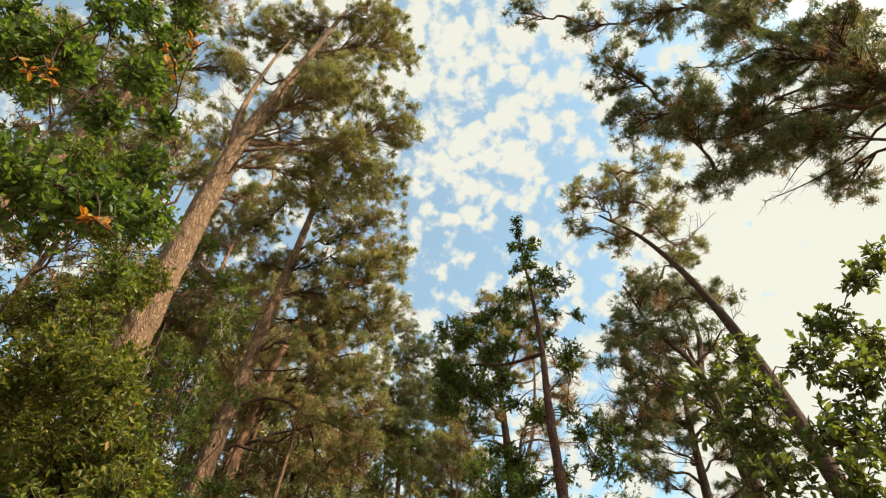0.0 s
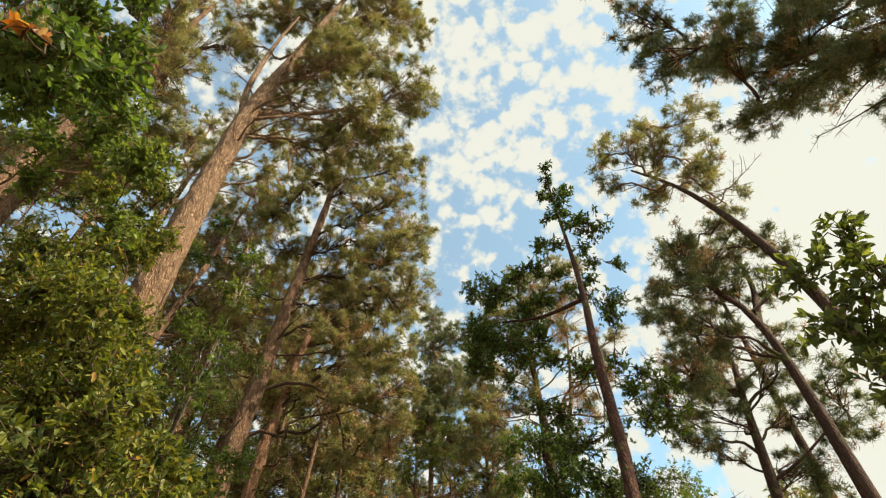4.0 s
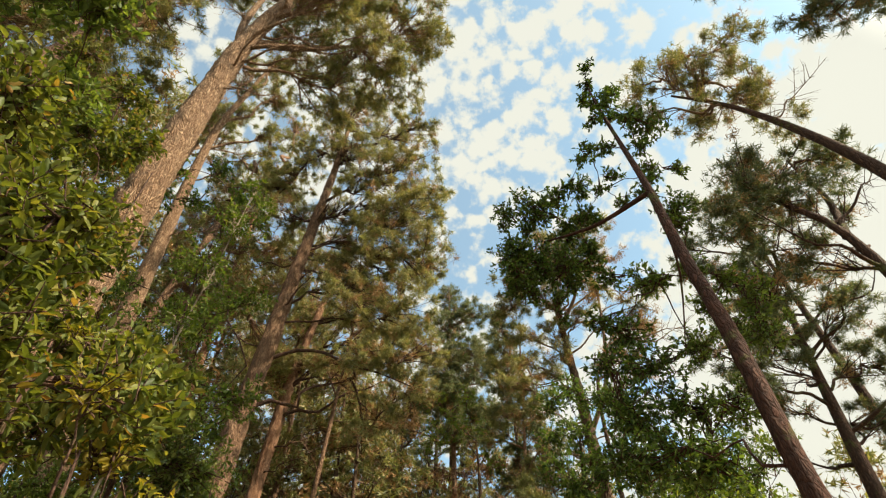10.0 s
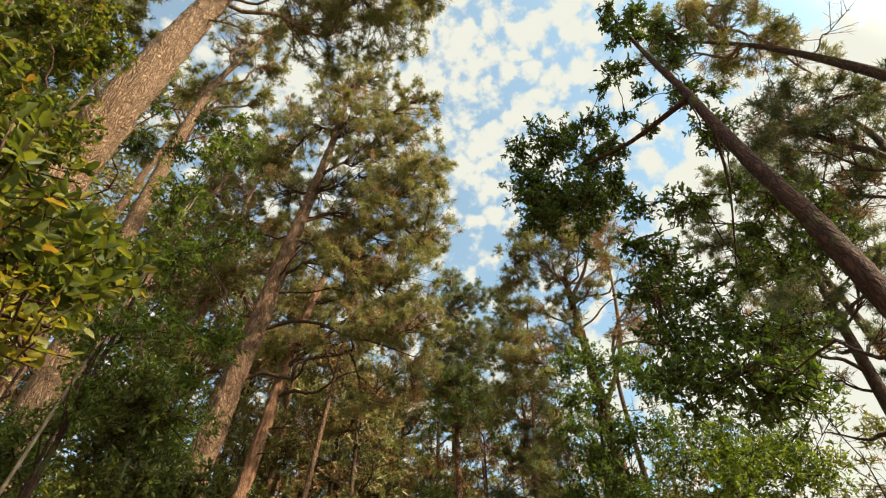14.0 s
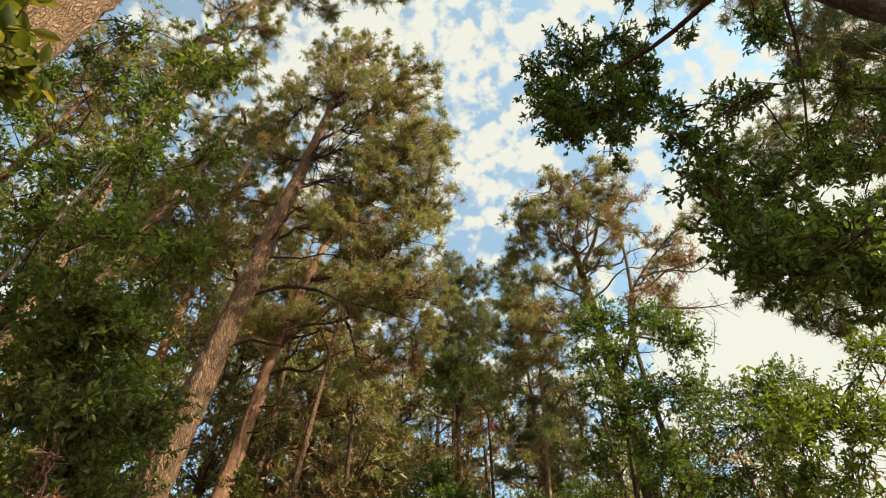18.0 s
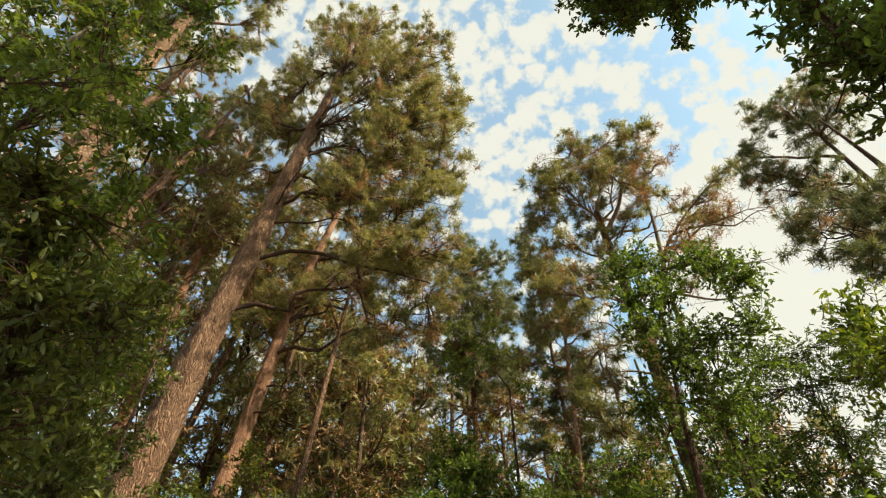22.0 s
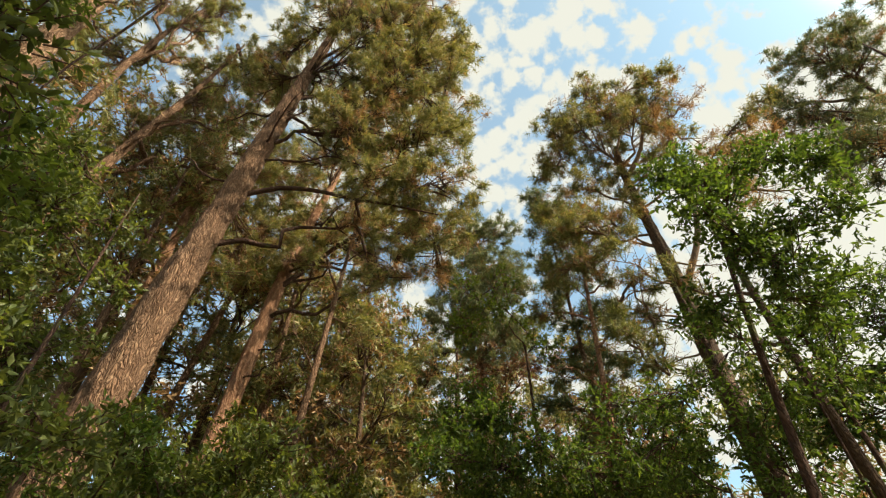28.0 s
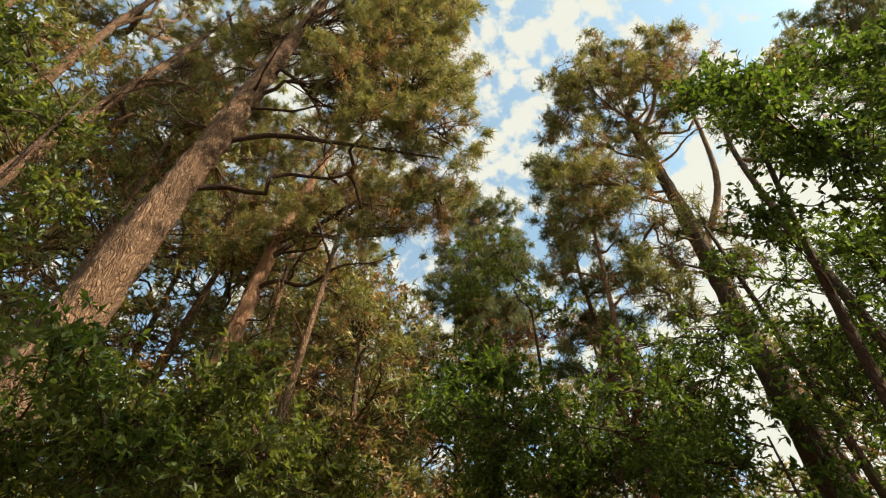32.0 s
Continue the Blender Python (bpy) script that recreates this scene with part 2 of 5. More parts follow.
NEEDLES_BLUE = leaf_material("dark_pine_needles", [(0.0, (0.085, 0.12, 0.06)), (0.6, (0.165, 0.195, 0.09)), (1.0, (0.28, 0.23, 0.11))],
                             rough=0.5, through_part=0.35, glow=(1.1, 1.1, 0.6), patch=(0.8, 0.6, (0.18, 0.11, 0.04), 0.35), tuft=(3.6, 0.5))
NEEDLES_DRY = leaf_material("dry_needles", [(0.0, (0.20, 0.115, 0.05)), (0.6, (0.36, 0.215, 0.10)), (1.0, (0.50, 0.33, 0.17))], rough=0.6, through_part=0.3, glow=(1.2, 1.0, 0.6))
LAUREL = leaf_material("laurel_leaves", [(0.0, (0.048, 0.08, 0.022)), (0.55, (0.098, 0.148, 0.038)), (1.0, (0.18, 0.23, 0.06))], rough=0.48, through_part=0.5, gloss=0.28, glow=(1.1, 1.15, 0.42))
SHRUB = leaf_material("shrub_leaves", [(0.0, (0.055, 0.078, 0.02)), (0.5, (0.125, 0.15, 0.033)), (0.86, (0.21, 0.22, 0.052)), (0.96, (0.28, 0.23, 0.06)), (1.0, (0.36, 0.19, 0.06))],
                      rough=0.5, through_part=0.42, gloss=0.22, patch=(0.7, 0.58, (0.19, 0.16, 0.03), 0.55))
LIGHT_LEAF = leaf_material("light_leaves", [(0.0, (0.07, 0.11, 0.02)), (0.6, (0.13, 0.19, 0.03)), (1.0, (0.22, 0.24, 0.05))], rough=0.4, through_part=0.5, gloss=0.4)
# Leaves of saplings and thickets; also the laurel tree's side with light coming through.
SAPLING_AND_LIT_LAUREL = leaf_material("sapling_and_lit_laurel_leaves", [(0.0, (0.065, 0.1, 0.028)), (0.6, (0.135, 0.185, 0.047)), (1.0, (0.23, 0.285, 0.08))], rough=0.5, through_part=0.5, gloss=0.22)
EVERGREEN = leaf_material("evergreen_leaves", [(0.0, (0.06, 0.08, 0.026)), (0.6, (0.12, 0.15, 0.048)), (1.0, (0.22, 0.25, 0.085))], rough=0.48, through_part=0.45, gloss=0.3)
YELLOW = leaf_material("yellowing_leaves", [(0.0, (0.13, 0.15, 0.03)), (0.5, (0.27, 0.24, 0.04)), (1.0, (0.42, 0.32, 0.055))], rough=0.45, through_part=0.5, glow=(1.2, 1.1, 0.4))
DEAD_LEAF = leaf_material("dead_brown_leaves", [(0.0, (0.10, 0.05, 0.028)), (0.5, (0.21, 0.10, 0.055)), (1.0, (0.34, 0.19, 0.10))], rough=0.7, through_part=0.25, glow=(1.2, 0.9, 0.6))
AUTUMN = leaf_material("autumn_leaves", [(0.0, (0.30, 0.11, 0.02)), (0.5, (0.45, 0.17, 0.03)), (1.0, (0.42, 0.26, 0.05))], rough=0.5, through_part=0.45, glow=(1.2, 0.9, 0.4))


def ground_material():
    m, nt, out = material("forest_litter")
    tc = nt.nodes.new("ShaderNodeTexCoord")
    a = noise_tex(nt, 0.6, 4.0, tc.outputs["Object"])
    b = noise_tex(nt, 24.0, 6.0, tc.outputs["Object"], 0.7)
    col = mix_rgb(nt, ramp(nt, a, [(0.4, (0, 0, 0)), (0.65, (1, 1, 1))]), ramp(nt, b, [(0.3, (0.12, 0.075, 0.043)), (0.7, (0.33, 0.215, 0.125))]),
                  ramp(nt, b, [(0.3, (0.03, 0.045, 0.012)), (0.7, (0.10, 0.12, 0.03))]))
    bs = nt.nodes.new("ShaderNodeBsdfPrincipled")
    bs.inputs["Roughness"].default_value = 0.95
    nt.links.new(col, bs.inputs["Base Color"])
    bump = nt.nodes.new("ShaderNodeBump")
    bump.inputs["Strength"].default_value, bump.inputs["Distance"].default_value = 0.6, 0.04
    nt.links.new(b, bump.inputs["Height"])
    nt.links.new(bump.outputs[0], bs.inputs["Normal"])
    nt.links.new(bs.outputs[0], out.inputs[0])
    return m


# ---- mesh helpers ----
rng = np.random.default_rng(7)


def mesh(name, verts, faces, mat, smooth=True):
    """A mesh from an array of vertices and arrays of faces, one array for each number of corners."""
    verts = np.asarray(verts, np.float32)
    faces = [np.asarray(f, np.int32) for f in faces if len(f)]
    me = bpy.data.meshes.new(name)
    me.vertices.add(len(verts))
    me.vertices.foreach_set("co", verts.ravel())
    loops = np.concatenate([f.ravel() for f in faces])
    sizes = np.concatenate([np.full(len(f), f.shape[1], np.int32) for f in faces])
    me.loops.add(len(loops))
    me.loops.foreach_set("vertex_index", loops)
    me.polygons.add(len(sizes))
    me.polygons.foreach_set("loop_start", np.concatenate([[0], np.cumsum(sizes)[:-1]]).astype(np.int32))
    me.polygons.foreach_set("use_smooth", np.full(len(sizes), smooth))
    me.update(calc_edges=True)
    me.materials.append(mat)
    return me


def part(name, me, parent, label="", kind=""):
    """Links a mesh, laid out in the frame of its thing, as one part under it (or under a part of it)."""
    ob = new(name, me)
    ob.parent = parent
    return tagged(ob, label, kind=kind)


def thing(name, place, label, category, group=""):
    ob = new(name)
    ob.empty_display_size = 0.3
    ob.location = place
    return tagged(ob, label, category, group)


def unit(v):
    return v / np.maximum(np.linalg.norm(v, axis=-1, keepdims=True), 1e-9)


def smooth_path(points, per=6):
    """Catmull-Rom through the points."""
    p = np.asarray(points, float)
    p = np.vstack([2 * p[0] - p[1], p, 2 * p[-1] - p[-2]])
    out = []
    for i in range(1, len(p) - 2):
        for s in np.arange(per) / per:
            out.append(0.5 * (2 * p[i] + (p[i + 1] - p[i - 1]) * s + (2 * p[i - 1] - 5 * p[i] + 4 * p[i + 1] - p[i + 2]) * s * s
                              + (3 * p[i] - p[i - 1] - 3 * p[i + 1] + p[i + 2]) * s ** 3))
    out.append(p[-2])
    return np.array(out)


def resample(path, n):
    d = np.concatenate([[0], np.cumsum(np.linalg.norm(np.diff(path, axis=0), axis=1))])
    s = np.linspace(0, d[-1], n)
    return np.stack([np.interp(s, d, path[:, k]) for k in range(3)], 1)


def tube(path, radii, sides=8, rough=0.0, freq=3.0):
    """Vertices and quads of a round, uneven stem along a path; closed by a cap at its tip."""
    path, radii = np.asarray(path, float), np.asarray(radii, float)
    n = len(path)
    tan = unit(np.gradient(path, axis=0))
    ref = np.array([0.31, 0.95, 0.05]) if abs(tan[0][2]) > 0.6 else np.array([0.1, 0.2, 0.97])
    u = unit(np.cross(tan, ref))
    w = np.cross(tan, u)
    a = np.linspace(0, 2 * np.pi, sides, endpoint=False)
    ring = np.cos(a)[None, :, None] * u[:, None] + np.sin(a)[None, :, None] * w[:, None]
    r = np.repeat(radii[:, None], sides, 1)
    if rough:
        for i in range(n):
            for j in range(sides):
                q = path[i] + ring[i, j] * radii[i]
                q1 = Vector((q[0] * freq, q[1] * freq, q[2] * freq * 0.3))
                ridge = 1 - abs(noise.noise(q1 * 2.2))
                r[i, j] *= 1 + rough * (0.8 * noise.noise(Vector((q[0], q[1], q[2] * 0.4)) * 1.7) + 1.1 * (ridge ** 3 - 0.4) + 0.35 * noise.noise(q1 * 7))
    v = path[:, None] + ring * r[:, :, None]
    v = np.vstack([v.reshape(-1, 3), path[-1] + tan[-1] * radii[-1]])
    i, j = np.meshgrid(np.arange(n - 1), np.arange(sides), indexing="ij")
    k = (j + 1) % sides
    quads = np.stack([i * sides + j, i * sides + k, (i + 1) * sides + k, (i + 1) * sides + j], -1).reshape(-1, 4)
    cap = np.stack([(n - 1) * sides + np.arange(sides), (n - 1) * sides + (np.arange(sides) + 1) % sides, np.full(sides, n * sides)], 1)
    return v, quads, cap


class Heap:
    """Gathers pieces of geometry into one mesh."""

    def __init__(self):
        self.v, self.q, self.t, self.n = [], [], [], 0

    def add(self, v, quads=(), tris=()):
        if len(quads):
            self.q.append(np.asarray(quads) + self.n)
        if len(tris):
            self.t.append(np.asarray(tris) + self.n)
        self.v.append(v)
        self.n += len(v)

    def mesh(self, name, mat, smooth=True):
        faces = [np.concatenate(f) for f in (self.q, self.t) if f]
        return mesh(name, np.concatenate(self.v), faces, mat, smooth)


def twigs(a, b, c, r0, r1):
    """Many thin three-sided twigs from a to c at once."""
    n = len(a)
    p = np.stack([a, c], 1)
    tan = unit(c - a)
    u = unit(np.cross(tan, np.array([0.3, 0.5, 0.81])))
    w = np.cross(tan, u)
    ang = np.array([0, 2.094, 4.189])
    ring = np.cos(ang)[None, :, None] * u[:, None] + np.sin(ang)[None, :, None] * w[:, None]
    r = np.stack([r0, r1], 1)
    v = (p[:, :, None] + ring[:, None] * r[:, :, None, None]).reshape(-1, 3)
    j = np.arange(3)
    k = (j + 1) % 3
    q = np.stack([j, k, 3 + k, 3 + j], -1)[None] + np.arange(n)[:, None, None] * 6
    return v, q.reshape(-1, 4)


def needle_tufts(tip, axis, length=0.15, width=0.012, count=16):
    """Brushes of needles at the tips of twigs: slim triangles that fan out forwards."""
    n = len(tip)
    axis = unit(axis)
    d = unit(axis[:, None] * 0.4 + unit(rng.normal(size=(n, count, 3))))
    along = rng.random((n, count, 1)) * 0.12
    base = tip[:, None] - axis[:, None] * along
    ln = length * rng.uniform(0.7, 1.15, (n, count, 1)) * rng.uniform(0.8, 1.2, (n, 1, 1))
    side = unit(np.cross(d, rng.normal(size=(n, count, 3)))) * (width * 0.5)
    v = np.stack([base - side, base + side, base + d * ln], 2).reshape(-1, 3)
    return v, np.arange(n * count * 3).reshape(-1, 3)


def leaves(pos, d, up, length, width, plain=False):
    """Leaves folded along the midrib, from their stalk along d: two quads each, or two triangles for the farther, plain ones."""
    n = len(pos)
    d = unit(d)
    s = unit(np.cross(d, up))
    nn = np.cross(s, d)
    L, W = length[:, None], width[:, None]
    droop = -0.10 * L * nn
    if plain:
        v = np.stack([pos, pos + d * L * 0.48 + s * W * 0.5 + nn * W * 0.16, pos + d * L + droop, pos + d * L * 0.48 - s * W * 0.5 + nn * W * 0.16], 1)
        base = np.arange(n)[:, None] * 4
        return v.reshape(-1, 3), np.concatenate([base + np.array([0, 1, 2]), base + np.array([0, 2, 3])])
    v = np.stack([pos, pos + d * L * 0.32 + s * W * 0.46 + nn * W * 0.18, pos + d * L * 0.72 + s * W * 0.38 + nn * W * 0.15 + droop * 0.5,
                  pos + d * L + droop, pos + d * L * 0.72 - s * W * 0.38 + nn * W * 0.15 + droop * 0.5, pos + d * L * 0.32 - s * W * 0.46 + nn * W * 0.18], 1)
    base = np.arange(n)[:, None] * 6
    q = np.concatenate([base + np.array([0, 1, 2, 3]), base + np.array([0, 3, 4, 5])])
    return v.reshape(-1, 3), q


def ball(n, shell=0.35):
    """Random points in a unit ball, denser towards its skin."""
    p = unit(rng.normal(size=(n, 3)))
    return p * (rng.random((n, 1)) ** shell)


def bent(a, b, sag=0.1, n=9, wob=0.06):
    """A crooked path from a to b that rises or sags on its way."""
    a, b = np.asarray(a, float), np.asarray(b, float)
    ln = np.linalg.norm(b - a)
    s = np.linspace(0, 1, 6)[:, None]
    p = a + (b - a) * s
    p[1:-1] += rng.normal(size=(4, 3)) * wob * ln
    p[:, 2] += (np.sin(s[:, 0] * np.pi) * sag * ln)
    return resample(smooth_path(p, 4), n)


# ---- trees ----
def stem_at(path, z):
    i = int(np.clip(np.searchsorted(path[:, 2], z), 1, len(path) - 1))
    f = np.clip((z - path[i - 1, 2]) / max(path[i, 2] - path[i - 1, 2], 1e-6), 0, 1)
    return path[i - 1] + (path[i] - path[i - 1]) * f


def pine_limb(tree, path, clump, radius, needles, wood, density=1.0, dry=0.0, origin=None, needle=(0.15, 0.0155, 13)):
    """A limb from the trunk into a lobe of the crown: forks that end in rounded puffs of needle brushes, brown dead brushes within."""
    cx, cy, cz, r, za = clump
    start = stem_at(path, za) if origin is None else np.asarray(origin, float)
    c = np.array([cx, cy, cz])
    limb = bent(start, c, sag=-0.05 + 0.1 * rng.random(), n=10, wob=0.05)
    h = Heap()
    h.add(*tube(limb, np.linspace(radius, radius * 0.35, 10), 7))
    far = needle[2] < 7
    n1 = max(5, int((11 if far else 25) * r ** 2 * density ** 0.5))
    dirs = ball(n1, 0.4)
    dirs[:, 2] = np.where(dirs[:, 2] < -0.35, dirs[:, 2] * 0.6, dirs[:, 2])
    heart = c + dirs * np.array([r, r, r * 0.8]) * 0.92
    inside = np.where(np.linalg.norm(limb - c, axis=1) < max(1.25 * r, np.linalg.norm(limb[-3] - c)))[0]
    src = limb[inside[rng.integers(0, len(inside), n1)]]
    fork = []
    for a, b in zip(src, heart):
        p = bent(a, b, sag=rng.uniform(-0.15, 0.12), n=4, wob=0.09)
        fork.append(p)
    fork = np.array(fork)
    thick = radius * 0.25 + 0.006
    for i in ((0, 3),) if far else ((0, 2), (2, 3)):
        v, q = twigs(fork[:, i[0]], None, fork[:, i[1]], np.full(n1, thick * (1 - 0.25 * i[0])), np.full(n1, thick * (1.1 - 0.25 * i[1])))
        h.add(v, q)
    # each fork ends in a puff: brushes round a small centre, fanning outwards and up
    per = 10 if far else 20
    size = rng.uniform(0.17, 0.34, (n1, 1, 1)) * (1.6 if far else 1.0)
    off = unit(rng.normal(size=(n1, per, 3)) + unit(heart - c + 1e-3)[:, None] * 0.45 + np.array([0, 0, 0.25]))
    b = (heart[:, None] + off * (size * rng.random((n1, per, 1)) ** 0.4) * np.array([1, 1, 0.8])).reshape(-1, 3)
    out = off.reshape(-1, 3)
    a = np.repeat(fork[:, -1], per, 0)
    some = rng.random(len(b)) < (0.03 if far else 0.08)
    v, q = twigs(a[some], None, b[some], np.full(some.sum(), 0.006), np.full(some.sum(), 0.004))
    h.add(v, q)
    ob = part("limb", h.mesh("limb", wood), tree)
    dead = np.repeat(rng.random(n1) < dry * 0.8, per) | (rng.random(len(b)) < 0.05)
    if (~dead).sum() > 3:
        v, t = needle_tufts(b[~dead], out[~dead], needle[0], needle[1], needle[2])
        part("needles", mesh("needles", v, [t], needles, False), ob)
    # dead brushes along the inner wood
    k = int(n1 * (1 if far else 2))
    fi, fj = rng.integers(0, n1, k), rng.integers(1, 3, k)
    inner = fork[fi, fj] + rng.normal(size=(k, 3)) * 0.05
    if dry > 0.05 and k + dead.sum() > 3:
        pos = np.concatenate([b[dead], inner])
        axs = np.concatenate([out[dead], unit(rng.normal(size=(k, 3)))])
        v, t = needle_tufts(pos, axs, needle[0] * 0.8, needle[1], 3 if far else 4)
        part("dry_needles", mesh("dry_needles", v, [t], NEEDLES_DRY, False), ob, "brown dead needles on bare twigs")
    return ob


def bare_limb(tree, path, za, az, length, rise, radius, wood):
    start = stem_at(path, za)
    end = start + np.array([math.sin(az) * length, math.cos(az) * length, rise])
    limb = bent(start, end, sag=rng.uniform(-0.06, 0.08), n=12, wob=0.035)
    h = Heap()
    h.add(*tube(limb, np.linspace(radius, radius * 0.2, 12), 6))
    n = int(5 + length * 5)
    i = rng.integers(4, 12, n)
    a = limb[i]
    d = unit(unit(limb[-1] - limb[0]) * 0.6 + rng.normal(size=(n, 3)) * 0.7)
    b = a + d * rng.uniform(0.15, 0.55, (n, 1))
    v, q = twigs(a, (a + b) / 2 + rng.normal(size=a.shape) * 0.04, b, np.full(n, 0.008), np.full(n, 0.003))
    h.add(v, q)
    n2 = n * 3
    j = rng.integers(0, n, n2)
    a2 = a[j] + (b[j] - a[j]) * rng.uniform(0.4, 1, (n2, 1))
    b2 = a2 + unit(d[j] + rng.normal(size=(n2, 3)) * 0.8) * rng.uniform(0.06, 0.25, (n2, 1))
    v, q = twigs(a2, (a2 + b2) / 2, b2, np.full(n2, 0.004), np.full(n2, 0.002))
    h.add(v, q)
    return part("bare_limb", h.mesh("bare_limb", wood), tree, "bare dead branch")


def trunk_part(tree, points, r0, r1, wood, sides=14, rough=0.0, step=0.5, name="trunk", flare=1.35):
    p = smooth_path(points, 8)
    n = max(8, int(np.linalg.norm(np.diff(p, axis=0), axis=1).sum() / step))
    p = resample(p, n)
    s = np.linspace(0, 1, n)
    r = r0 + (r1 - r0) * s ** 1.15
    r = r * (1 + (flare - 1) * np.exp(-np.maximum(p[:, 2], 0) / 0.5))
    v, q, t = tube(p, r, sides, rough, 3.2)
    part(name, mesh(name, v, [q, t], wood), tree)
    return p


def crown_clumps(path, z0, z1, radius, count, lean=(0.0, 0.0), size=0.9):
    """Clumps set in a spiral round the trunk between two heights, widest below the middle."""
    out = []
    for i in range(count):
        s = (i + 0.5) / count
        z = z0 + (z1 - z0) * s
        az = i * 2.399 + rng.normal() * 0.35
        reach = radius * (1 - 0.85 * abs(s - 0.35) ** 1.3) * rng.uniform(0.55, 1.0) * (1 - 0.5 * max(0, s - 0.75) / 0.25)
        p = stem_at(path, z)
        out.append((p[0] + math.sin(az) * reach + lean[0] * radius, p[1] + math.cos(az) * reach + lean[1] * radius,
                    z + 0.25 * reach, size * rng.uniform(0.75, 1.25), z - 0.15 * reach))
    return out


def foot(path, x, y, z):
    """The height on the trunk from which a limb to a clump starts."""
    top = path[-1, 2]
    p = stem_at(path, z)
    return float(np.clip(z - 0.4 * math.hypot(x - p[0], y - p[1]) - 0.3, 0.3 * top, 0.97 * top))


def pine(points, r0, r1, clumps, label, needles=NEEDLES, wood=BARK, limb_wood=None, density=1.0, dry=0.12, bare=(), forks=(),
         detail=False, spread=0.0, swell=1.0, clear=None, group="pines of the wood", needle=(0.15, 0.0155, 13), sides=14, name="pine_tree"):
    """A pine: trunk through the given points, forks, limbs with clumps (x, y, z, radius, height on the trunk), bare limbs."""
    base = np.array([points[0][0], points[0][1], 0.0])
    tree = thing(name, tuple(base), label, "tree", group)
    local = [np.array(p, float) - base for p in points]
    path = trunk_part(tree, local, r0, r1, wood, 44 if detail else sides, 0.16 if detail else 0.0, 0.07 if detail else 0.45)
    lw = limb_wood or wood
    for f in forks:
        fl = [np.array(p, float) - base for p in f[0]]
        trunk_part(tree, fl, f[1], f[2], lw, 10, 0.0, 0.35, "fork", 1.0)
    placed = []
    for c in clumps:
        x, y, z = c[0] - base[0], c[1] - base[1] + (rng.uniform(-spread, spread) if spread else 0.0), c[2]
        r, stem = c[3] * swell, stem_at(path, c[2])
        if clear and clear[0] < z < clear[1] and abs(x - stem[0]) < r and y < stem[1] + r:
            y = stem[1] + 0.9 * r + 0.2
        placed.append((x, y, z, r, c[4] if len(c) > 4 and c[4] else foot(path, x, y, z), c[5] if len(c) > 5 else dry))
    placed.sort(key=lambda c: math.hypot(c[0] - stem_at(path, c[2])[0], c[1] - stem_at(path, c[2])[1]))
    done = []
    for c in placed:
        here, root = np.array(c[:3]), stem_at(path, c[4])
        reach = np.linalg.norm(here - root)
        origin = None
        near = [p for p in done if np.linalg.norm(p - here) < 0.62 * reach]
        if near:
            origin = min(near, key=lambda p: np.linalg.norm(p - here))
            reach = np.linalg.norm(origin - here)
        pine_limb(tree, path, c[:5], min(0.018 + 0.015 * reach, 0.5 * r0), needles, lw, density, c[5], origin, needle)
        done.append(here)
    for b in bare:
        bare_limb(tree, path, b[0], b[1], b[2], b[3], b[4], lw)
    return tree


def leafy_clump(h_wood, h_twig, c, r, origin, count, leaf, flat=0.85, radius=0.02, upward=0.35, plain=False):
    """Twigs from a branch into a clump, with leaves set along them. Returns the leaves' geometry."""
    c, origin = np.asarray(c, float), np.asarray(origin, float)
    br = bent(origin, c, sag=rng.uniform(-0.05, 0.1), n=8, wob=0.05)
    h_wood.add(*tube(br, np.linspace(radius, radius * 0.35, 8), 6))
    m = 9 if count > 40 else 3
    n = max(2, count // m)
    end = c + ball(n, 0.42) * np.array([r, r, r * flat])
    out = unit(unit(end - c) + np.array([0, 0, upward]) + rng.normal(size=(n, 3)) * 0.35)
    tw = rng.uniform(0.18, 0.38, (n, 1)) * (0.5 + 0.5 * min(r, 1.2))
    start = end - out * tw
    show = slice(None, None, 3 if plain else 1)
    v, q = twigs(start[show], None, end[show], np.full(len(start[show]), 0.005), np.full(len(start[show]), 0.0025))
    h_twig.add(v, q)
    k = max(5, n // 5)
    j = rng.integers(0, n, k)
    a = br[np.where(np.linalg.norm(br - c, axis=1) < max(1.1 * r, np.linalg.norm(br[-2] - c)))[0]]
    a = a[rng.integers(0, len(a), k)]
    v, q = twigs(a, (a + start[j]) / 2 + rng.normal(size=a.shape) * 0.05, start[j], np.full(k, 0.009), np.full(k, 0.005))
    h_twig.add(v, q)
    s = rng.random((n, m, 1))
    pos = start[:, None] + (end - start)[:, None] * (0.15 + 0.85 * s)
    d = unit(out[:, None] * 0.55 + unit(rng.normal(size=(n, m, 3))) * 0.95)
    up = unit(np.array([0, 0, 1.0]) + rng.normal(size=(n, m, 3)) * 0.55)
    ln = leaf[0] * rng.uniform(0.65, 1.2, n * m)
    return leaves(pos.reshape(-1, 3), d.reshape(-1, 3), up.reshape(-1, 3), ln, ln * leaf[1], plain)


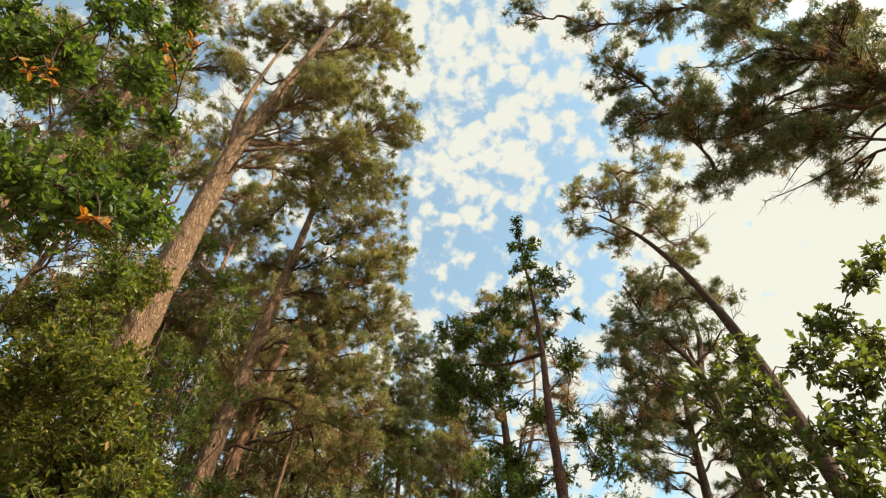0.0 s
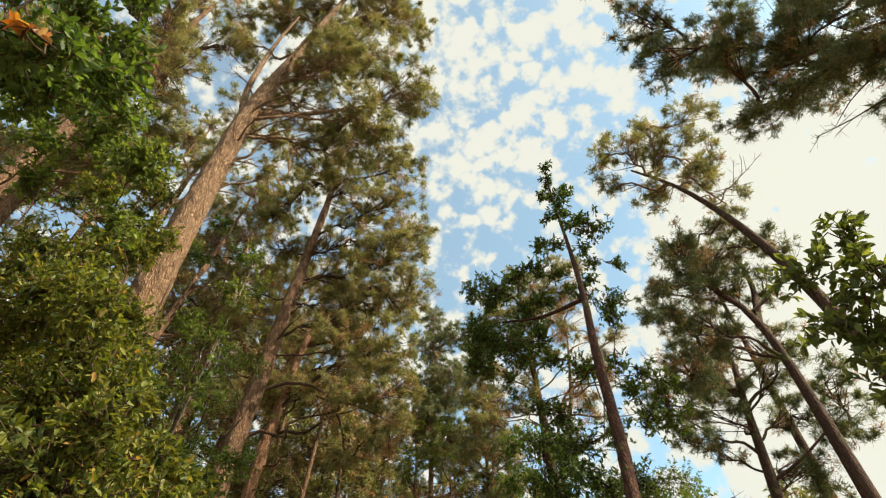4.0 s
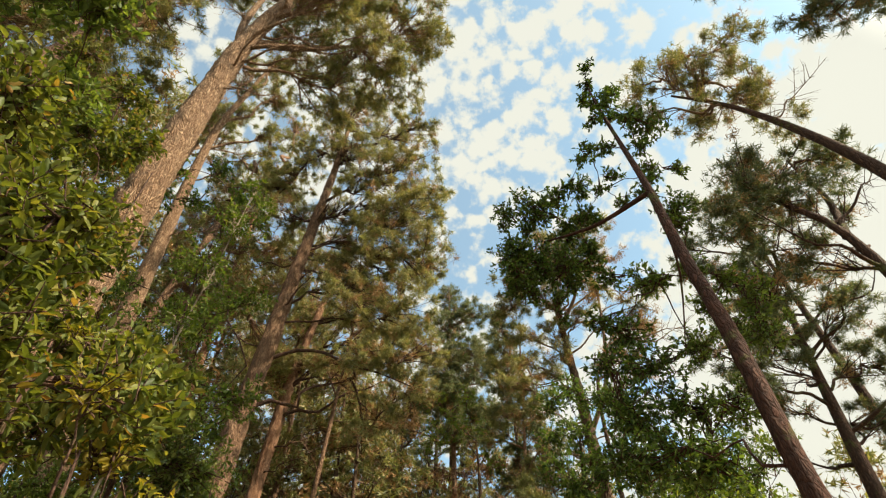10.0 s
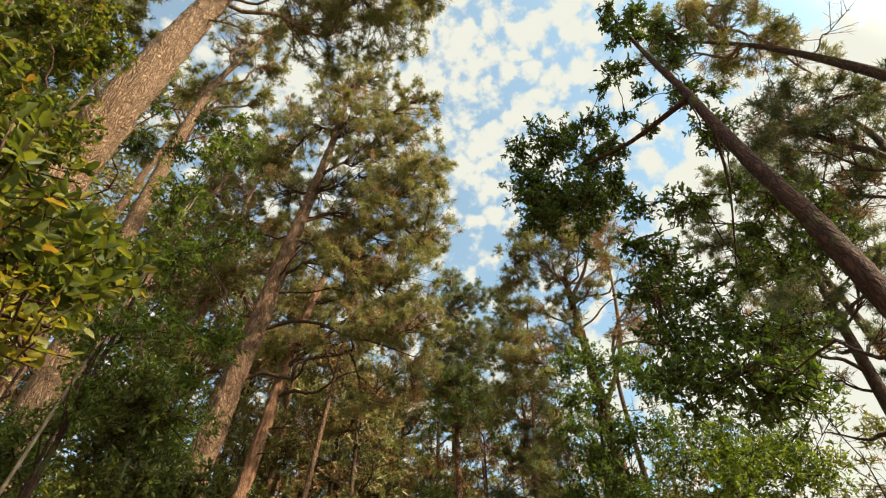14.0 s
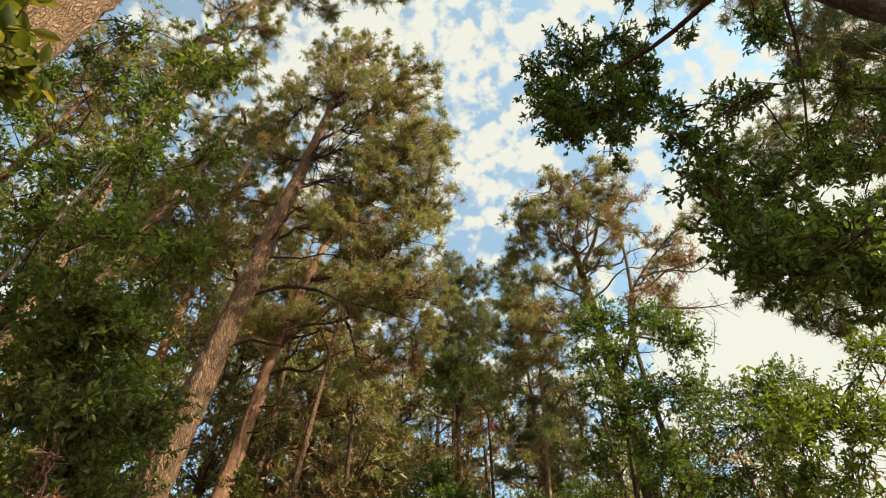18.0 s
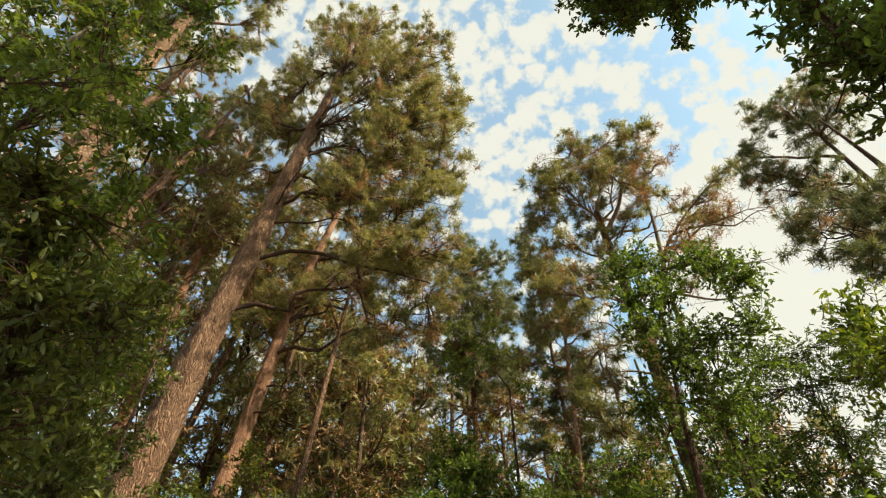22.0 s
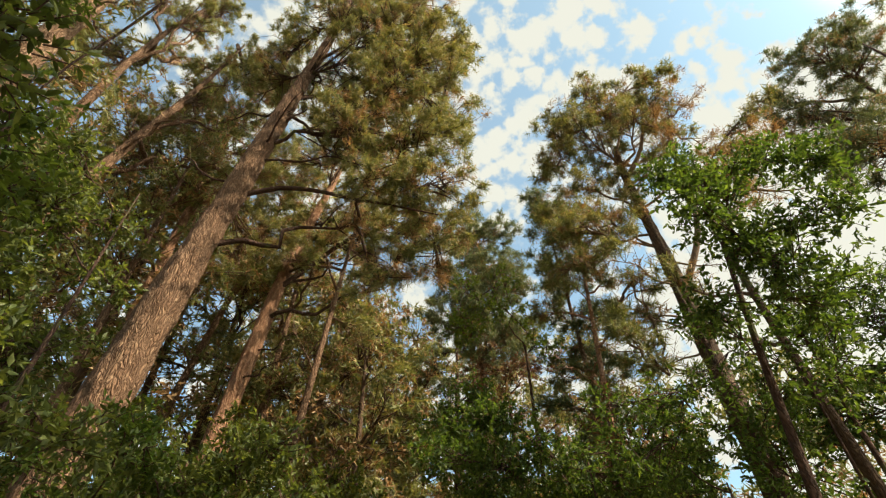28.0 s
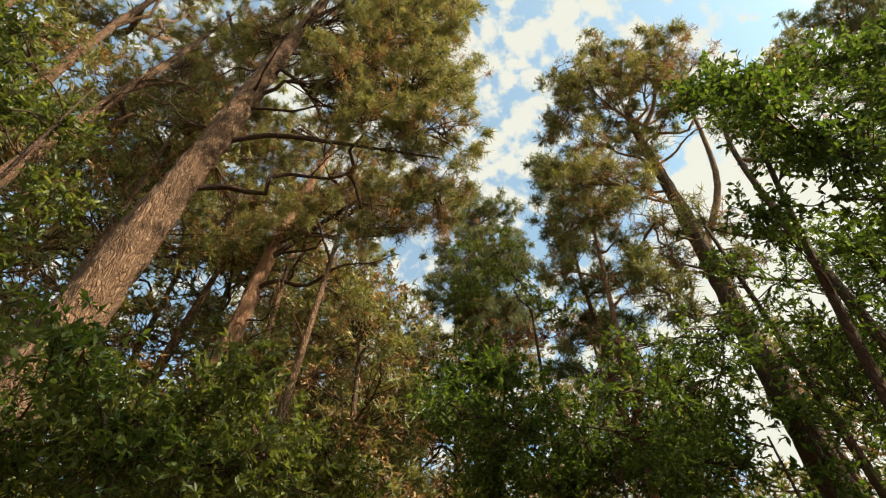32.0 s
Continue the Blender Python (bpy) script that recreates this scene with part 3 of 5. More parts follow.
def leafy(name, points, r0, r1, clumps, label, foliage, wood=BARK_DARK_AND_SHADE, leaf=(0.10, 0.42), thick=900, category="shrub", group="",
          detail=False, stems=(), upward=0.35, spread=0.0, plain=False):
    """A broadleaf tree or shrub: stems, then branches with clumps of leaves (x, y, z, radius, height on the stem)."""
    base = np.array([points[0][0], points[0][1], 0.0])
    tree = thing(name, tuple(base), label, category, group)
    path = trunk_part(tree, [np.array(p, float) - base for p in points], r0, r1, wood, 30 if detail else 8, 0.14 if detail else 0.0, 0.06 if detail else 0.35,
                      "trunk" if category == "tree" else "stem", 1.25)
    for s in stems:
        trunk_part(tree, [np.array(p, float) - base for p in s[0]], s[1], s[2], wood, 8, 0.0, 0.3, "branch", 1.0)
    placed = []
    for c in clumps:
        x, y, z = c[0] - base[0], c[1] - base[1] + (rng.uniform(-spread, spread) if spread else 0.0), c[2]
        placed.append((x, y, z, c[3], c[4] if len(c) > 4 and c[4] else foot(path, x, y, z), c[5] if len(c) > 5 else foliage))
    placed.sort(key=lambda c: math.hypot(c[0] - stem_at(path, c[2])[0], c[1] - stem_at(path, c[2])[1]))
    done = []
    for c in placed:
        here, org = np.array(c[:3]), stem_at(path, c[4])
        near = [p for p in done if np.linalg.norm(p - here) < 1.35 * np.linalg.norm(here - org)]
        if near:
            org = min(near, key=lambda p: np.linalg.norm(p - here))
        h, fine_wood = Heap(), Heap()
        v, q = leafy_clump(h, fine_wood, here, c[3], org, int(thick * c[3] ** 2), leaf, radius=min(0.005 + 0.006 * np.linalg.norm(here - org), r0 * 0.4), upward=upward, plain=plain)
        ob = part("branch", h.mesh("branch", wood), tree)
        part("twig_spray", fine_wood.mesh("twig_spray", wood), ob, kind="stuff")
        part("leaves", mesh("leaves", v, [q], c[5], True), ob)
        done.append(here)
    return tree


def bush_clumps(x, y, top, radius, count, low=0.8, size=0.55):
    """Clumps that fill a rounded bush."""
    out = []
    for i in range(count):
        p = ball(1, 0.5)[0]
        z = low + (top - low) * (0.5 + 0.5 * p[2])
        out.append((x + p[0] * radius, y + p[1] * radius, z, size * rng.uniform(0.75, 1.25), max(0.3, z * 0.6)))
    return out


# ---- ground ----
def ground_sheet():
    n = 90
    s = np.linspace(-1, 1, n)
    g = np.sign(s) * (abs(s) ** 2.6) * 900
    x, y = np.meshgrid(g, g + 8, indexing="ij")
    z = np.zeros_like(x)
    for i in range(n):
        for j in range(n):
            z[i, j] = 0.12 * noise.noise(Vector((x[i, j] * 0.3, y[i, j] * 0.3, 0)))
    v = np.stack([x, y, z], -1).reshape(-1, 3)
    i, j = np.meshgrid(np.arange(n - 1), np.arange(n - 1), indexing="ij")
    q = np.stack([i * n + j, (i + 1) * n + j, (i + 1) * n + j + 1, i * n + j + 1], -1).reshape(-1, 4)
    tagged(new("ground", mesh("ground", v, [q], ground_material())), "forest floor of brown needle litter and moss", "ground", kind="structure")


ground_sheet()

# ---- the tall pines along the left ----
pine([(-5.35, 7.15, -0.3), (-5.25, 7.15, 6), (-5.15, 7.12, 12.4), (-4.85, 7.3, 16), (-4.3, 7.6, 21.5), (-4.0, 7.7, 24)], 0.33, 0.06,
     [(-1.7, 8.0, 15.7, 0.8), (-1.2, 8.0, 16.3, 0.5), (-2.2, 8.0, 13.5, 0.7), (-2.2, 8.0, 20.5, 0.9), (-2.9, 8.0, 17.3, 0.9), (-4.1, 8.0, 20.7, 1), (-3.5, 8.0, 15.5, 0.8),
      (-3.7, 8.0, 13.4, 0.6), (-4.7, 8.0, 15.6, 0.6), (-5.5, 8.0, 22.6, 1), (-6.3, 8.0, 21.0, 0.7), (-6.6, 8.0, 18.1, 0.5), (-7.8, 8.0, 21.2, 0.5), (-3.1, 8.0, 23.6, 1),
      (-2.9, 8.0, 14.2, 0.7), (-7.5, 8.0, 23.6, 0.7), (-1.7, 8.0, 22.7, 0.7), (-4.9, 8.0, 18.4, 0.8)],
     "tall pine with flaking sunlit bark and a forked top", needle=(0.135, 0.0145, 15), wood=BARK_PALE, spread=0.9, swell=1.5, clear=(7, 16), detail=True, density=1.7,
     forks=[([(-5.15, 7.12, 12.3), (-5.6, 7.2, 14.5), (-5.7, 7.4, 18), (-5.5, 7.5, 20.5)], 0.10, 0.03), ([(-5.1, 7.15, 13.0), (-4.2, 7.8, 14.0), (-2.6, 8.4, 15.4)], 0.08, 0.03)],
     bare=[(12.6, 1.4, 2.6, 1.2, 0.05), (12.0, 1.2, 1.6, 0.9, 0.035), (11.5, 2.2, 1.3, 0.4, 0.03), (13.5, 0.9, 2.2, 1.5, 0.04), (10.6, 1.6, 0.7, 0.3, 0.025), (13.8, 4.6, 1.2, 1.6, 0.03),
           (12.9, 1.9, 2.4, 0.9, 0.035), (11.9, 1.7, 1.9, 0.5, 0.03), (13.2, 1.2, 3.0, 0.7, 0.04), (14.4, 1.6, 2.2, 1.2, 0.035), (11.0, 1.0, 1.2, 0.5, 0.025), (14.8, 2.3, 1.8, 1.0, 0.03)])

pine([(-7.55, 11.0, -0.3), (-7.91, 10.9, 8), (-8.25, 10.8, 15.5), (-7.9, 10.9, 19), (-7.7, 11, 21)], 0.28, 0.05,
     [(-7.0, 11.2, 19.0, 1.0, 16.5), (-8.6, 10.8, 20.5, 1.1, 17.5), (-7.5, 11.2, 22.0, 1.1, 19), (-9.3, 11.2, 17.6, 0.9, 15.5), (-6.9, 11.6, 16.6, 0.7, 15)],
     "slender pine with a pale bare trunk", wood=BARK_PALE, bare=[(13.4, 1.4, 1.0, 0.5, 0.03), (11.0, 1.7, 0.8, 0.3, 0.025), (15.0, 1.0, 1.5, 0.8, 0.03)])

pine([(-12.5, 14.8, -0.3), (-12.77, 14.7, 8), (-13.0, 14.6, 17), (-12.6, 14.6, 22), (-12.2, 14.8, 25)], 0.26, 0.06,
     [(-11.5, 14.6, 22.6, 1.2, 19), (-13.6, 14.2, 24.5, 1.3, 21), (-12.0, 15.2, 26, 1.4, 23), (-14.6, 14.8, 21, 1.2, 18), (-21.5, 16.4, 29.9, 1.0), (-20.1, 16.4, 25.6, 1.0), (-18.6, 16.4, 23.9, 1.0), (-20.0, 16.4, 23.1, 1.0), (-27.9, 16.4, 41.2, 1.0)],
     "tall pine with a bare curved upper trunk", bare=[(16.0, 1.0, 1.4, 0.6, 0.03), (14.0, 4.5, 1.3, 0.6, 0.03)])

pine([(-11.5, 13.8, -0.3), (-10.9, 14.3, 8), (-10.4, 14.7, 13.5), (-9.9, 15.0, 17.5), (-9.6, 15.2, 21.2)], 0.24, 0.03,
     [(-11.6, 15.5, 16.0, 1.1, 13), (-9.0, 15.8, 16.4, 0.9, 14), (-18.9, 16.8, 25.6, 0.8), (-15.1, 16.8, 22.0, 0.8), (-15.8, 16.8, 26.0, 0.8), (-13.3, 16.8, 23.8, 0.8), (-11.8, 16.8, 23.9, 0.8), (-18.6, 16.8, 21.8, 0.8), (-14.7, 16.8, 18.4, 0.8), (-22.0, 16.8, 29.8, 0.8), (-12.4, 16.8, 19.6, 0.8), (-12.9, 16.8, 17.9, 0.8), (-11.4, 16.8, 19.9, 0.8), (-17.3, 16.8, 18.6, 0.8), (-11.0, 16.0, 18.6, 1.2, 15), (-8.6, 15.6, 13.4, 0.8, 12), (-14.6, 16.8, 15.9, 0.9, 11), (-17.2, 18.0, 30.3, 1.05), (-16.4, 18.0, 32.7, 1.05), (-12.8, 18.0, 23.5, 1.05), (-13.7, 18.0, 21.1, 1.05), (-13.8, 18.0, 18.5, 1.05), (-10.8, 18.0, 17.8, 1.05), (-11.0, 18.0, 15.4, 1.05), (-12.3, 18.0, 15.4, 1.05), (-8.5, 18.0, 13.3, 1.05), (-8.8, 18.0, 11.9, 1.05)],
     "pine with a bleached dead top among brown twigs", wood=BARK, dry=0.45,
     bare=[(12.2, 1.2, 1.6, 0.6, 0.05), (13.0, 1.9, 1.3, 0.9, 0.04), (17.0, 1.4, 1.0, 0.5, 0.03), (18.6, 4.6, 0.8, 0.6, 0.02), (14.5, 1.6, 1.5, 0.2, 0.03)])

pine([(-10.4, 17.7, -0.3), (-10.39, 17.6, 8), (-10.4, 17.5, 19), (-10.2, 17.5, 23)], 0.22, 0.05,
     crown_clumps(np.array([(-10.4, 17.6, z) for z in (0, 23)], float), 13, 24, 2.4, 15, size=1.1) + [(-11.2, 18.2, 25.2, 1.0), (-10.7, 18.2, 21.2, 1.0), (-11.1, 18.2, 28.0, 1.0), (-10.2, 18.2, 29.2, 1.0)], "straight pine with reddish bark", wood=BARK_RED, dry=0.3,
     bare=[(9 + k * 0.9, k * 2.1, 1.5, 0.3, 0.03) for k in range(5)])

low_right = [(-2.3, 14.6, 12.6, 0.6), (-1.9, 14.6, 13.7, 0.5), (-3.3, 14.6, 11.1, 0.7), (-2.6, 14.6, 10.9, 0.7), (-2.2, 14.6, 9.9, 0.6), (-3.0, 14.6, 9.5, 0.6), (-4.0, 14.6, 11.2,
      0.7), (-2.5, 14.6, 9.1, 0.6), (-3.5, 14.6, 9.3, 0.5), (-3.1, 14.6, 13.1, 0.7), (-4.4, 14.6, 14.8, 0.8), (-3.5, 14.6, 16.1, 0.8), (-2.6, 14.6, 16.6, 0.7)]
# The limbs get darker bark than the trunk, for the shade inside the crown.
pine([(-6.92, 13.62, -0.3), (-6.56, 13.88, 5.8), (-6.1, 14.15, 12.6), (-5.75, 14.4, 18), (-5.5, 14.5, 23)], 0.33, 0.07,
     low_right + [(-4.1, 14.4, 9.3, 0.40, None, 0.7), (-3.3, 14.4, 8.7, 0.50, None, 0.7), (-2.7, 14.4, 9.2, 0.45, None, 0.7), (-3.6, 14.4, 8.1, 0.50, None, 0.7), (-2.5, 14.4, 8.3, 0.50, None, 0.7)] + [(-2.4, 14.8, 21.2, 0.8), (-3.6, 14.8, 23.0, 0.9), (-5.1, 14.8, 26.2, 1.1), (-6.0, 14.8, 24.0, 1.1), (-2.5, 14.8, 18.2, 0.8), (-2.0, 14.8, 16.7, 0.7), (-1.8, 14.8, 14.5,
      0.7), (-2.6, 14.8, 15.2, 0.9), (-3.5, 14.8, 17.7, 1), (-3.3, 14.8, 14.4, 0.9), (-4.8, 14.8, 19.4, 1.1), (-4.4, 14.8, 16.1, 1), (-6.0, 14.8, 20.5, 1), (-7.4, 14.8,
      21.2, 0.9), (-8.0, 14.8, 19.6, 0.9), (-9.0, 14.8, 18.9, 0.8), (-6.2, 14.8, 17.0, 0.8), (-7.4, 14.8, 16.5, 0.8), (-4.0, 14.8, 13.4, 0.9), (-4.4, 14.8, 12.5, 0.8),
      (-2.7, 14.8, 13.3, 0.7), (-5.2, 14.8, 14.1, 0.7)],
     "large straight pine with thick plated bark", spread=1.0, swell=1.45, clear=(8.5, 17), detail=True, density=1.05, dry=0.32, limb_wood=BARK_DARK_AND_SHADE,
     forks=[([(-6.20, 14.10, 9.60), (-5.50, 14.25, 9.95), (-4.73, 14.40, 9.89), (-4.05, 14.25, 9.35), (-3.37, 14.35, 9.18), (-2.37, 14.30, 8.63)], 0.055, 0.012)],
     bare=[(10.8, 1.35, 2.6, 0.5, 0.035), (12.5, 1.7, 0.7, 0.35, 0.05), (9.8, 4.4, 1.3, 0.8, 0.03), (13.2, 4.9, 1.6, 0.4, 0.04), (11.4, 2.3, 1.6, 0.2, 0.03), (14.2, 1.1, 1.9, 0.5, 0.04)])

# Again the crown's shade is put into the dark colour of the limbs.
pine([(-8.5, 18.5, -0.3), (-7.84, 18.78, 8), (-7.4, 18.95, 13), (-6.6, 19.2, 18), (-6.2, 19.3, 22)], 0.29, 0.05,
     [(-5.3, 18.8, 13.8, 0.8), (-4.2, 18.8, 14.1, 0.8), (-3.1, 18.8, 14.2, 0.7), (-6.5, 18.8, 17.7, 0.9), (-5.2, 18.8, 15.8, 0.8), (-4.1, 18.8, 12.8, 0.7), (-6.8, 18.8, 15.4,
      0.8), (-3.4, 18.8, 13.0, 0.6), (-8.3, 18.8, 19.2, 0.9), (-9.7, 18.8, 18.3, 0.9)],
     "reddish pine leaning over the path side", spread=0.8, swell=1.4, clear=(7, 15), wood=BARK_RED, dry=0.45, forks=[([(-7.75, 18.90, 11.56), (-6.89, 18.90, 12.44), (-6.00, 18.90, 13.37), (-4.37, 18.90, 14.74), (-2.89, 18.90, 14.68)], 0.085, 0.03)], detail=True, limb_wood=BARK_DARK_AND_SHADE,
     bare=[(10.6, 1.3, 3.4, 1.8, 0.07), (11.6, 1.1, 2.6, 2.2, 0.05), (9.5, 1.7, 1.4, 0.5, 0.03), (12.4, 1.5, 2.8, 1.0, 0.04), (8.6, 1.9, 1.2, 0.3, 0.03), (13.2, 5.0, 1.8, 0.8, 0.03)])

for x, y, lx, ly, r, top, wood in ((-10.8, 19.0, 0.093, 0.074, 0.15, 21, BARK), (-6.4, 18.1, 0.074, 0.036, 0.12, 16, BARK), (-9.6, 20.6, 0.07, 0.03, 0.12, 20, BARK),
                                   (-11.8, 20.5, 0.134, 0.0, 0.13, 19, BARK), (-8.0, 23.0, 0.06, 0.03, 0.15, 21, BARK)):
    pts = [(x, y, -0.3), (x + lx * 7, y + ly * 7, 7), (x + lx * 14, y + ly * 14, 14), (x + lx * top, y + ly * top, top)]
    pine(pts, r, 0.03, crown_clumps(smooth_path(pts), top * 0.62, top + 1, 1.8, 8, size=0.8), "slim reddish pine trunk with dead side twigs", wood=wood, dry=0.4,
         bare=[(top * 0.3 + k * 0.9, k * 2.3 + 0.4, 1.4, 0.4, 0.025) for k in range(6)])

pine([(-9.2, 6.4, -0.3), (-9.0, 6.5, 8), (-8.6, 6.7, 14), (-8.2, 6.8, 20)], 0.26, 0.06,
     [(-7.4, 6.6, 14.2, 1.1, 12), (-8.6, 7.2, 17, 1.3, 14), (-7.2, 7.4, 17.8, 1.0, 15), (-9.6, 6.4, 15.4, 1.2, 13), (-8.2, 6.2, 20.4, 1.4, 17.5), (-7.6, 5.6, 16, 1.1, 14), (-9.4, 7.6, 12.6, 1.0, 11)],
     "dense pine behind the leafy bank", dry=0.25, bare=[(10, 1.2, 1.8, 0.6, 0.04), (9, 2.0, 1.6, 0.5, 0.03)])
pine([(-11.0, 8.4, -0.3), (-10.9, 8.3, 8), (-10.8, 8.2, 16), (-10.6, 8.2, 21)], 0.25, 0.06,
     [(-17.4, 7.8, 23.0, 1), (-14.3, 7.8, 21.6, 0.9), (-11.9, 7.8, 21.0, 0.8), (-9.8, 7.8, 20.5, 0.6), (-13.9, 7.8, 17.6, 0.9), (-12.0, 7.8, 17.2, 0.9), (-10.2, 7.8, 16.9, 0.8), (-8.9, 7.8, 17.0, 0.5), (-11.3, 7.8, 14.2, 0.8), (-9.9, 7.8, 14.3, 0.8), (-8.6, 7.8, 14.4, 0.5), (-10.7, 7.8, 12.2, 0.7), (-9.3, 7.8, 12.3, 0.7), (-8.3, 7.8, 12.6, 0.5), (-9.4, 7.8, 21.9, 0.4)], "dense dark pine behind the leafy bank", spread=0.8, swell=1.35, density=1.9, dry=0.2, limb_wood=TWIG)

# ---- the middle distance ----
pine([(-2.0, 23.2, -0.3), (-1.95, 23.1, 10), (-1.9, 23, 20)], 0.17, 0.02,
     [(-2.1, 23.0, 19.7, 0.6), (-1.5, 23.0, 18.7, 0.7), (-2.2, 23.0, 17.3, 0.9), (-0.8, 23.0, 17.9, 0.7), (-0.7, 23.0, 16.2, 0.8), (-1.7, 23.0, 15.3, 1), (-2.7, 23.0, 15.1,
      0.9), (-0.6, 23.0, 14.4, 0.8), (-1.6, 23.0, 13.3, 1), (-2.7, 23.0, 13.2, 1), (-0.6, 23.0, 12.7, 0.8), (-1.5, 23.0, 11.8, 1)], "dense conical pine of middle height", spread=0.8, swell=1.5, density=1.5, needles=NEEDLES_BLUE, dry=0.08)
pine([(0.3, 18.1, -0.3), (0.3, 18.05, 8), (0.25, 18.0, 14)], 0.09, 0.012,
     crown_clumps(np.array([(0.28, 18.0, z) for z in (0, 14)], float), 4.5, 13.7, 0.7, 32, size=0.5), "narrow young pine with a pointed top", needles=NEEDLES_BLUE, dry=0.15)
pine([(-0.37, 16.95, -0.3), (0.41, 16.95, 8), (0.75, 16.98, 12)], 0.08, 0.02,
     crown_clumps(np.array([(-0.37, 16.95, 0), (0.75, 16.98, 12)], float), 6.5, 12, 1.0, 8, size=0.4), "thin pine stem with sparse tufts", wood=BARK_RED, dry=0.4,
     bare=[(5 + 0.7 * k, 2.0 * k, 0.9, 0.3, 0.015) for k in range(6)])
for dx, lean in ((0.0, 0.05), (0.75, 0.06)):
    pts = [(-3.9 + dx, 28.3, -0.3), (-3.4 + dx, 28.3, 8), (-3.1 + dx + lean, 28.4, 17)]
    pine(pts, 0.2, 0.05, crown_clumps(smooth_path(pts), 9, 17.5, 3.0, 12, size=0.95), "far double-stemmed pine with spreading limbs", wood=BARK_DARK_AND_SHADE, needles=NEEDLES_BLUE, dry=0.25,
         bare=[(8 + 0.7 * k, 2.4 * k, 2.2, 1.2, 0.03) for k in range(6)])

# ---- the right side ----
crest = [(0.5, 15.9, 13.1, 0.5), (1.0, 15.9, 14.1, 0.5), (1.7, 15.9, 14.7, 0.5), (2.5, 15.9, 15.3, 0.5), (3.3, 15.9, 15.6, 0.5), (3.9, 15.9, 15.4, 0.45), (1.2, 15.9, 13.1, 0.6), (2.0, 15.9, 13.8, 0.6), (2.8, 15.9, 14.3, 0.6), (3.4, 15.9, 14.1, 0.5), (0.5, 15.9, 12.1, 0.5), (1.8, 15.9, 12.5, 0.55), (0.8, 15.9, 11.0, 0.45)]
under = [(1.7, 15.9, 11.3, 0.45), (0.3, 15.9, 12.5, 0.4), (2.5, 15.9, 13.0, 0.5), (0.7, 15.9, 9.9, 0.3), (0.1, 15.8, 10.1, 0.42), (0.3, 15.8, 9.2, 0.42), (-0.1, 15.8, 8.6, 0.42), (0.3, 15.8, 8.3, 0.42), (0.8, 15.8, 8.9, 0.42), (1.3, 15.8, 10.0, 0.42), (1.8, 15.8, 10.5, 0.42), (2.5, 15.8, 11.6, 0.42), (3.2, 15.8, 12.7, 0.42)]
pine([(2.35, 17.0, -0.3), (2.25, 16.8, 6), (2.15, 16.5, 8.6), (2.00, 16.2, 11.62), (1.93, 16.0, 12.33)], 0.27, 0.07,
     crest + under + [(3.5, 15.8, 13.4, 0.40, None, 1.00), (4.1, 15.8, 13.8, 0.35, None, 1.00), (4.1, 15.8, 12.6, 0.35, None, 1.00), (3.1, 15.8, 12.0, 0.40, None, 0.90), (3.4, 15.8, 14.3, 0.50, None, 0.60)],
     "pine with a crooked mossy trunk and browning crown", needle=(0.135, 0.0145, 15), spread=0.5, swell=1.25, wood=BARK_MOSSY, limb_wood=TWIG, dry=0.42, density=2.6, detail=True,
     forks=[([(2.2, 16.6, 8.2), (2.9, 16.2, 9.6), (3.2, 16.0, 11.4), (3.35, 15.9, 13.11)], 0.075, 0.025), ([(2.00, 16.2, 11.62), (2.6, 16.0, 12.6), (3.05, 15.8, 14.01)], 0.07, 0.02)],
     bare=[(12.2, 1.3, 2.3, 1.6, 0.05), (11.4, 1.5, 2.4, 1.2, 0.045), (12.8, 1.1, 1.9, 1.9, 0.04), (10.6, 1.8, 2.0, 0.9, 0.035), (9.4, 4.6, 1.6, 0.2, 0.03), (8.6, 4.9, 1.5, -0.3, 0.03), (7.6, 4.4, 1.4, 0.2, 0.03), (9.0, 1.2, 1.5, 0.3, 0.03), (8.4, 4.2, 1.6, 0.1, 0.03), (9.8, 5.2, 1.5, 0.4, 0.035), (7.0, 5.0, 1.2, 0.0, 0.025), (8.0, 1.8, 1.3, 0.1, 0.025)])
pine([(2.3, 14.6, -0.3), (2.1, 14.5, 5), (2.2, 14.5, 8.4), (2.9, 14.5, 9.8), (4.2, 14.4, 11.2)], 0.09, 0.012,
     [(4.5, 14.5, 11.4, 0.34, None, 0.20), (4.0, 14.5, 10.8, 0.34, None, 0.50), (3.6, 14.5, 10.3, 0.42, None, 0.75), (3.0, 14.5, 9.7, 0.42, None, 0.75), (3.9, 14.5, 10.1, 0.42, None, 0.75), (2.5, 14.5, 8.9, 0.42, None, 0.75), (3.2, 14.5, 9.3, 0.42, None, 0.75), (3.9, 14.5, 9.6, 0.36, None, 1.00), (2.8, 14.5, 8.4, 0.36, None, 1.00), (3.4, 14.5, 8.8, 0.34, None, 1.00), (0.6, 15.0, 7.0, 0.36), (0.8, 15.0, 6.4, 0.36), (1.3, 15.0, 6.9, 0.36), (0.4, 15.0, 5.7, 0.36), (0.8, 15.0, 5.6, 0.36), (0.2, 15.0, 6.2, 0.36), (1.4, 15.0, 6.1, 0.36), (0.3, 15.0, 6.9, 0.36)], "small pine leaning sideways with brown twigs", spread=0.3, swell=1.1, density=2.2, limb_wood=TWIG, wood=BARK_MOSSY, dry=0.6,
     bare=[(8.6, 1.5, 2.2, 0.2, 0.04), (9.2, 1.7, 2.2, 0.6, 0.035), (9.6, 1.9, 1.8, -0.1, 0.03), (8.0, 1.6, 1.6, -0.4, 0.03)])

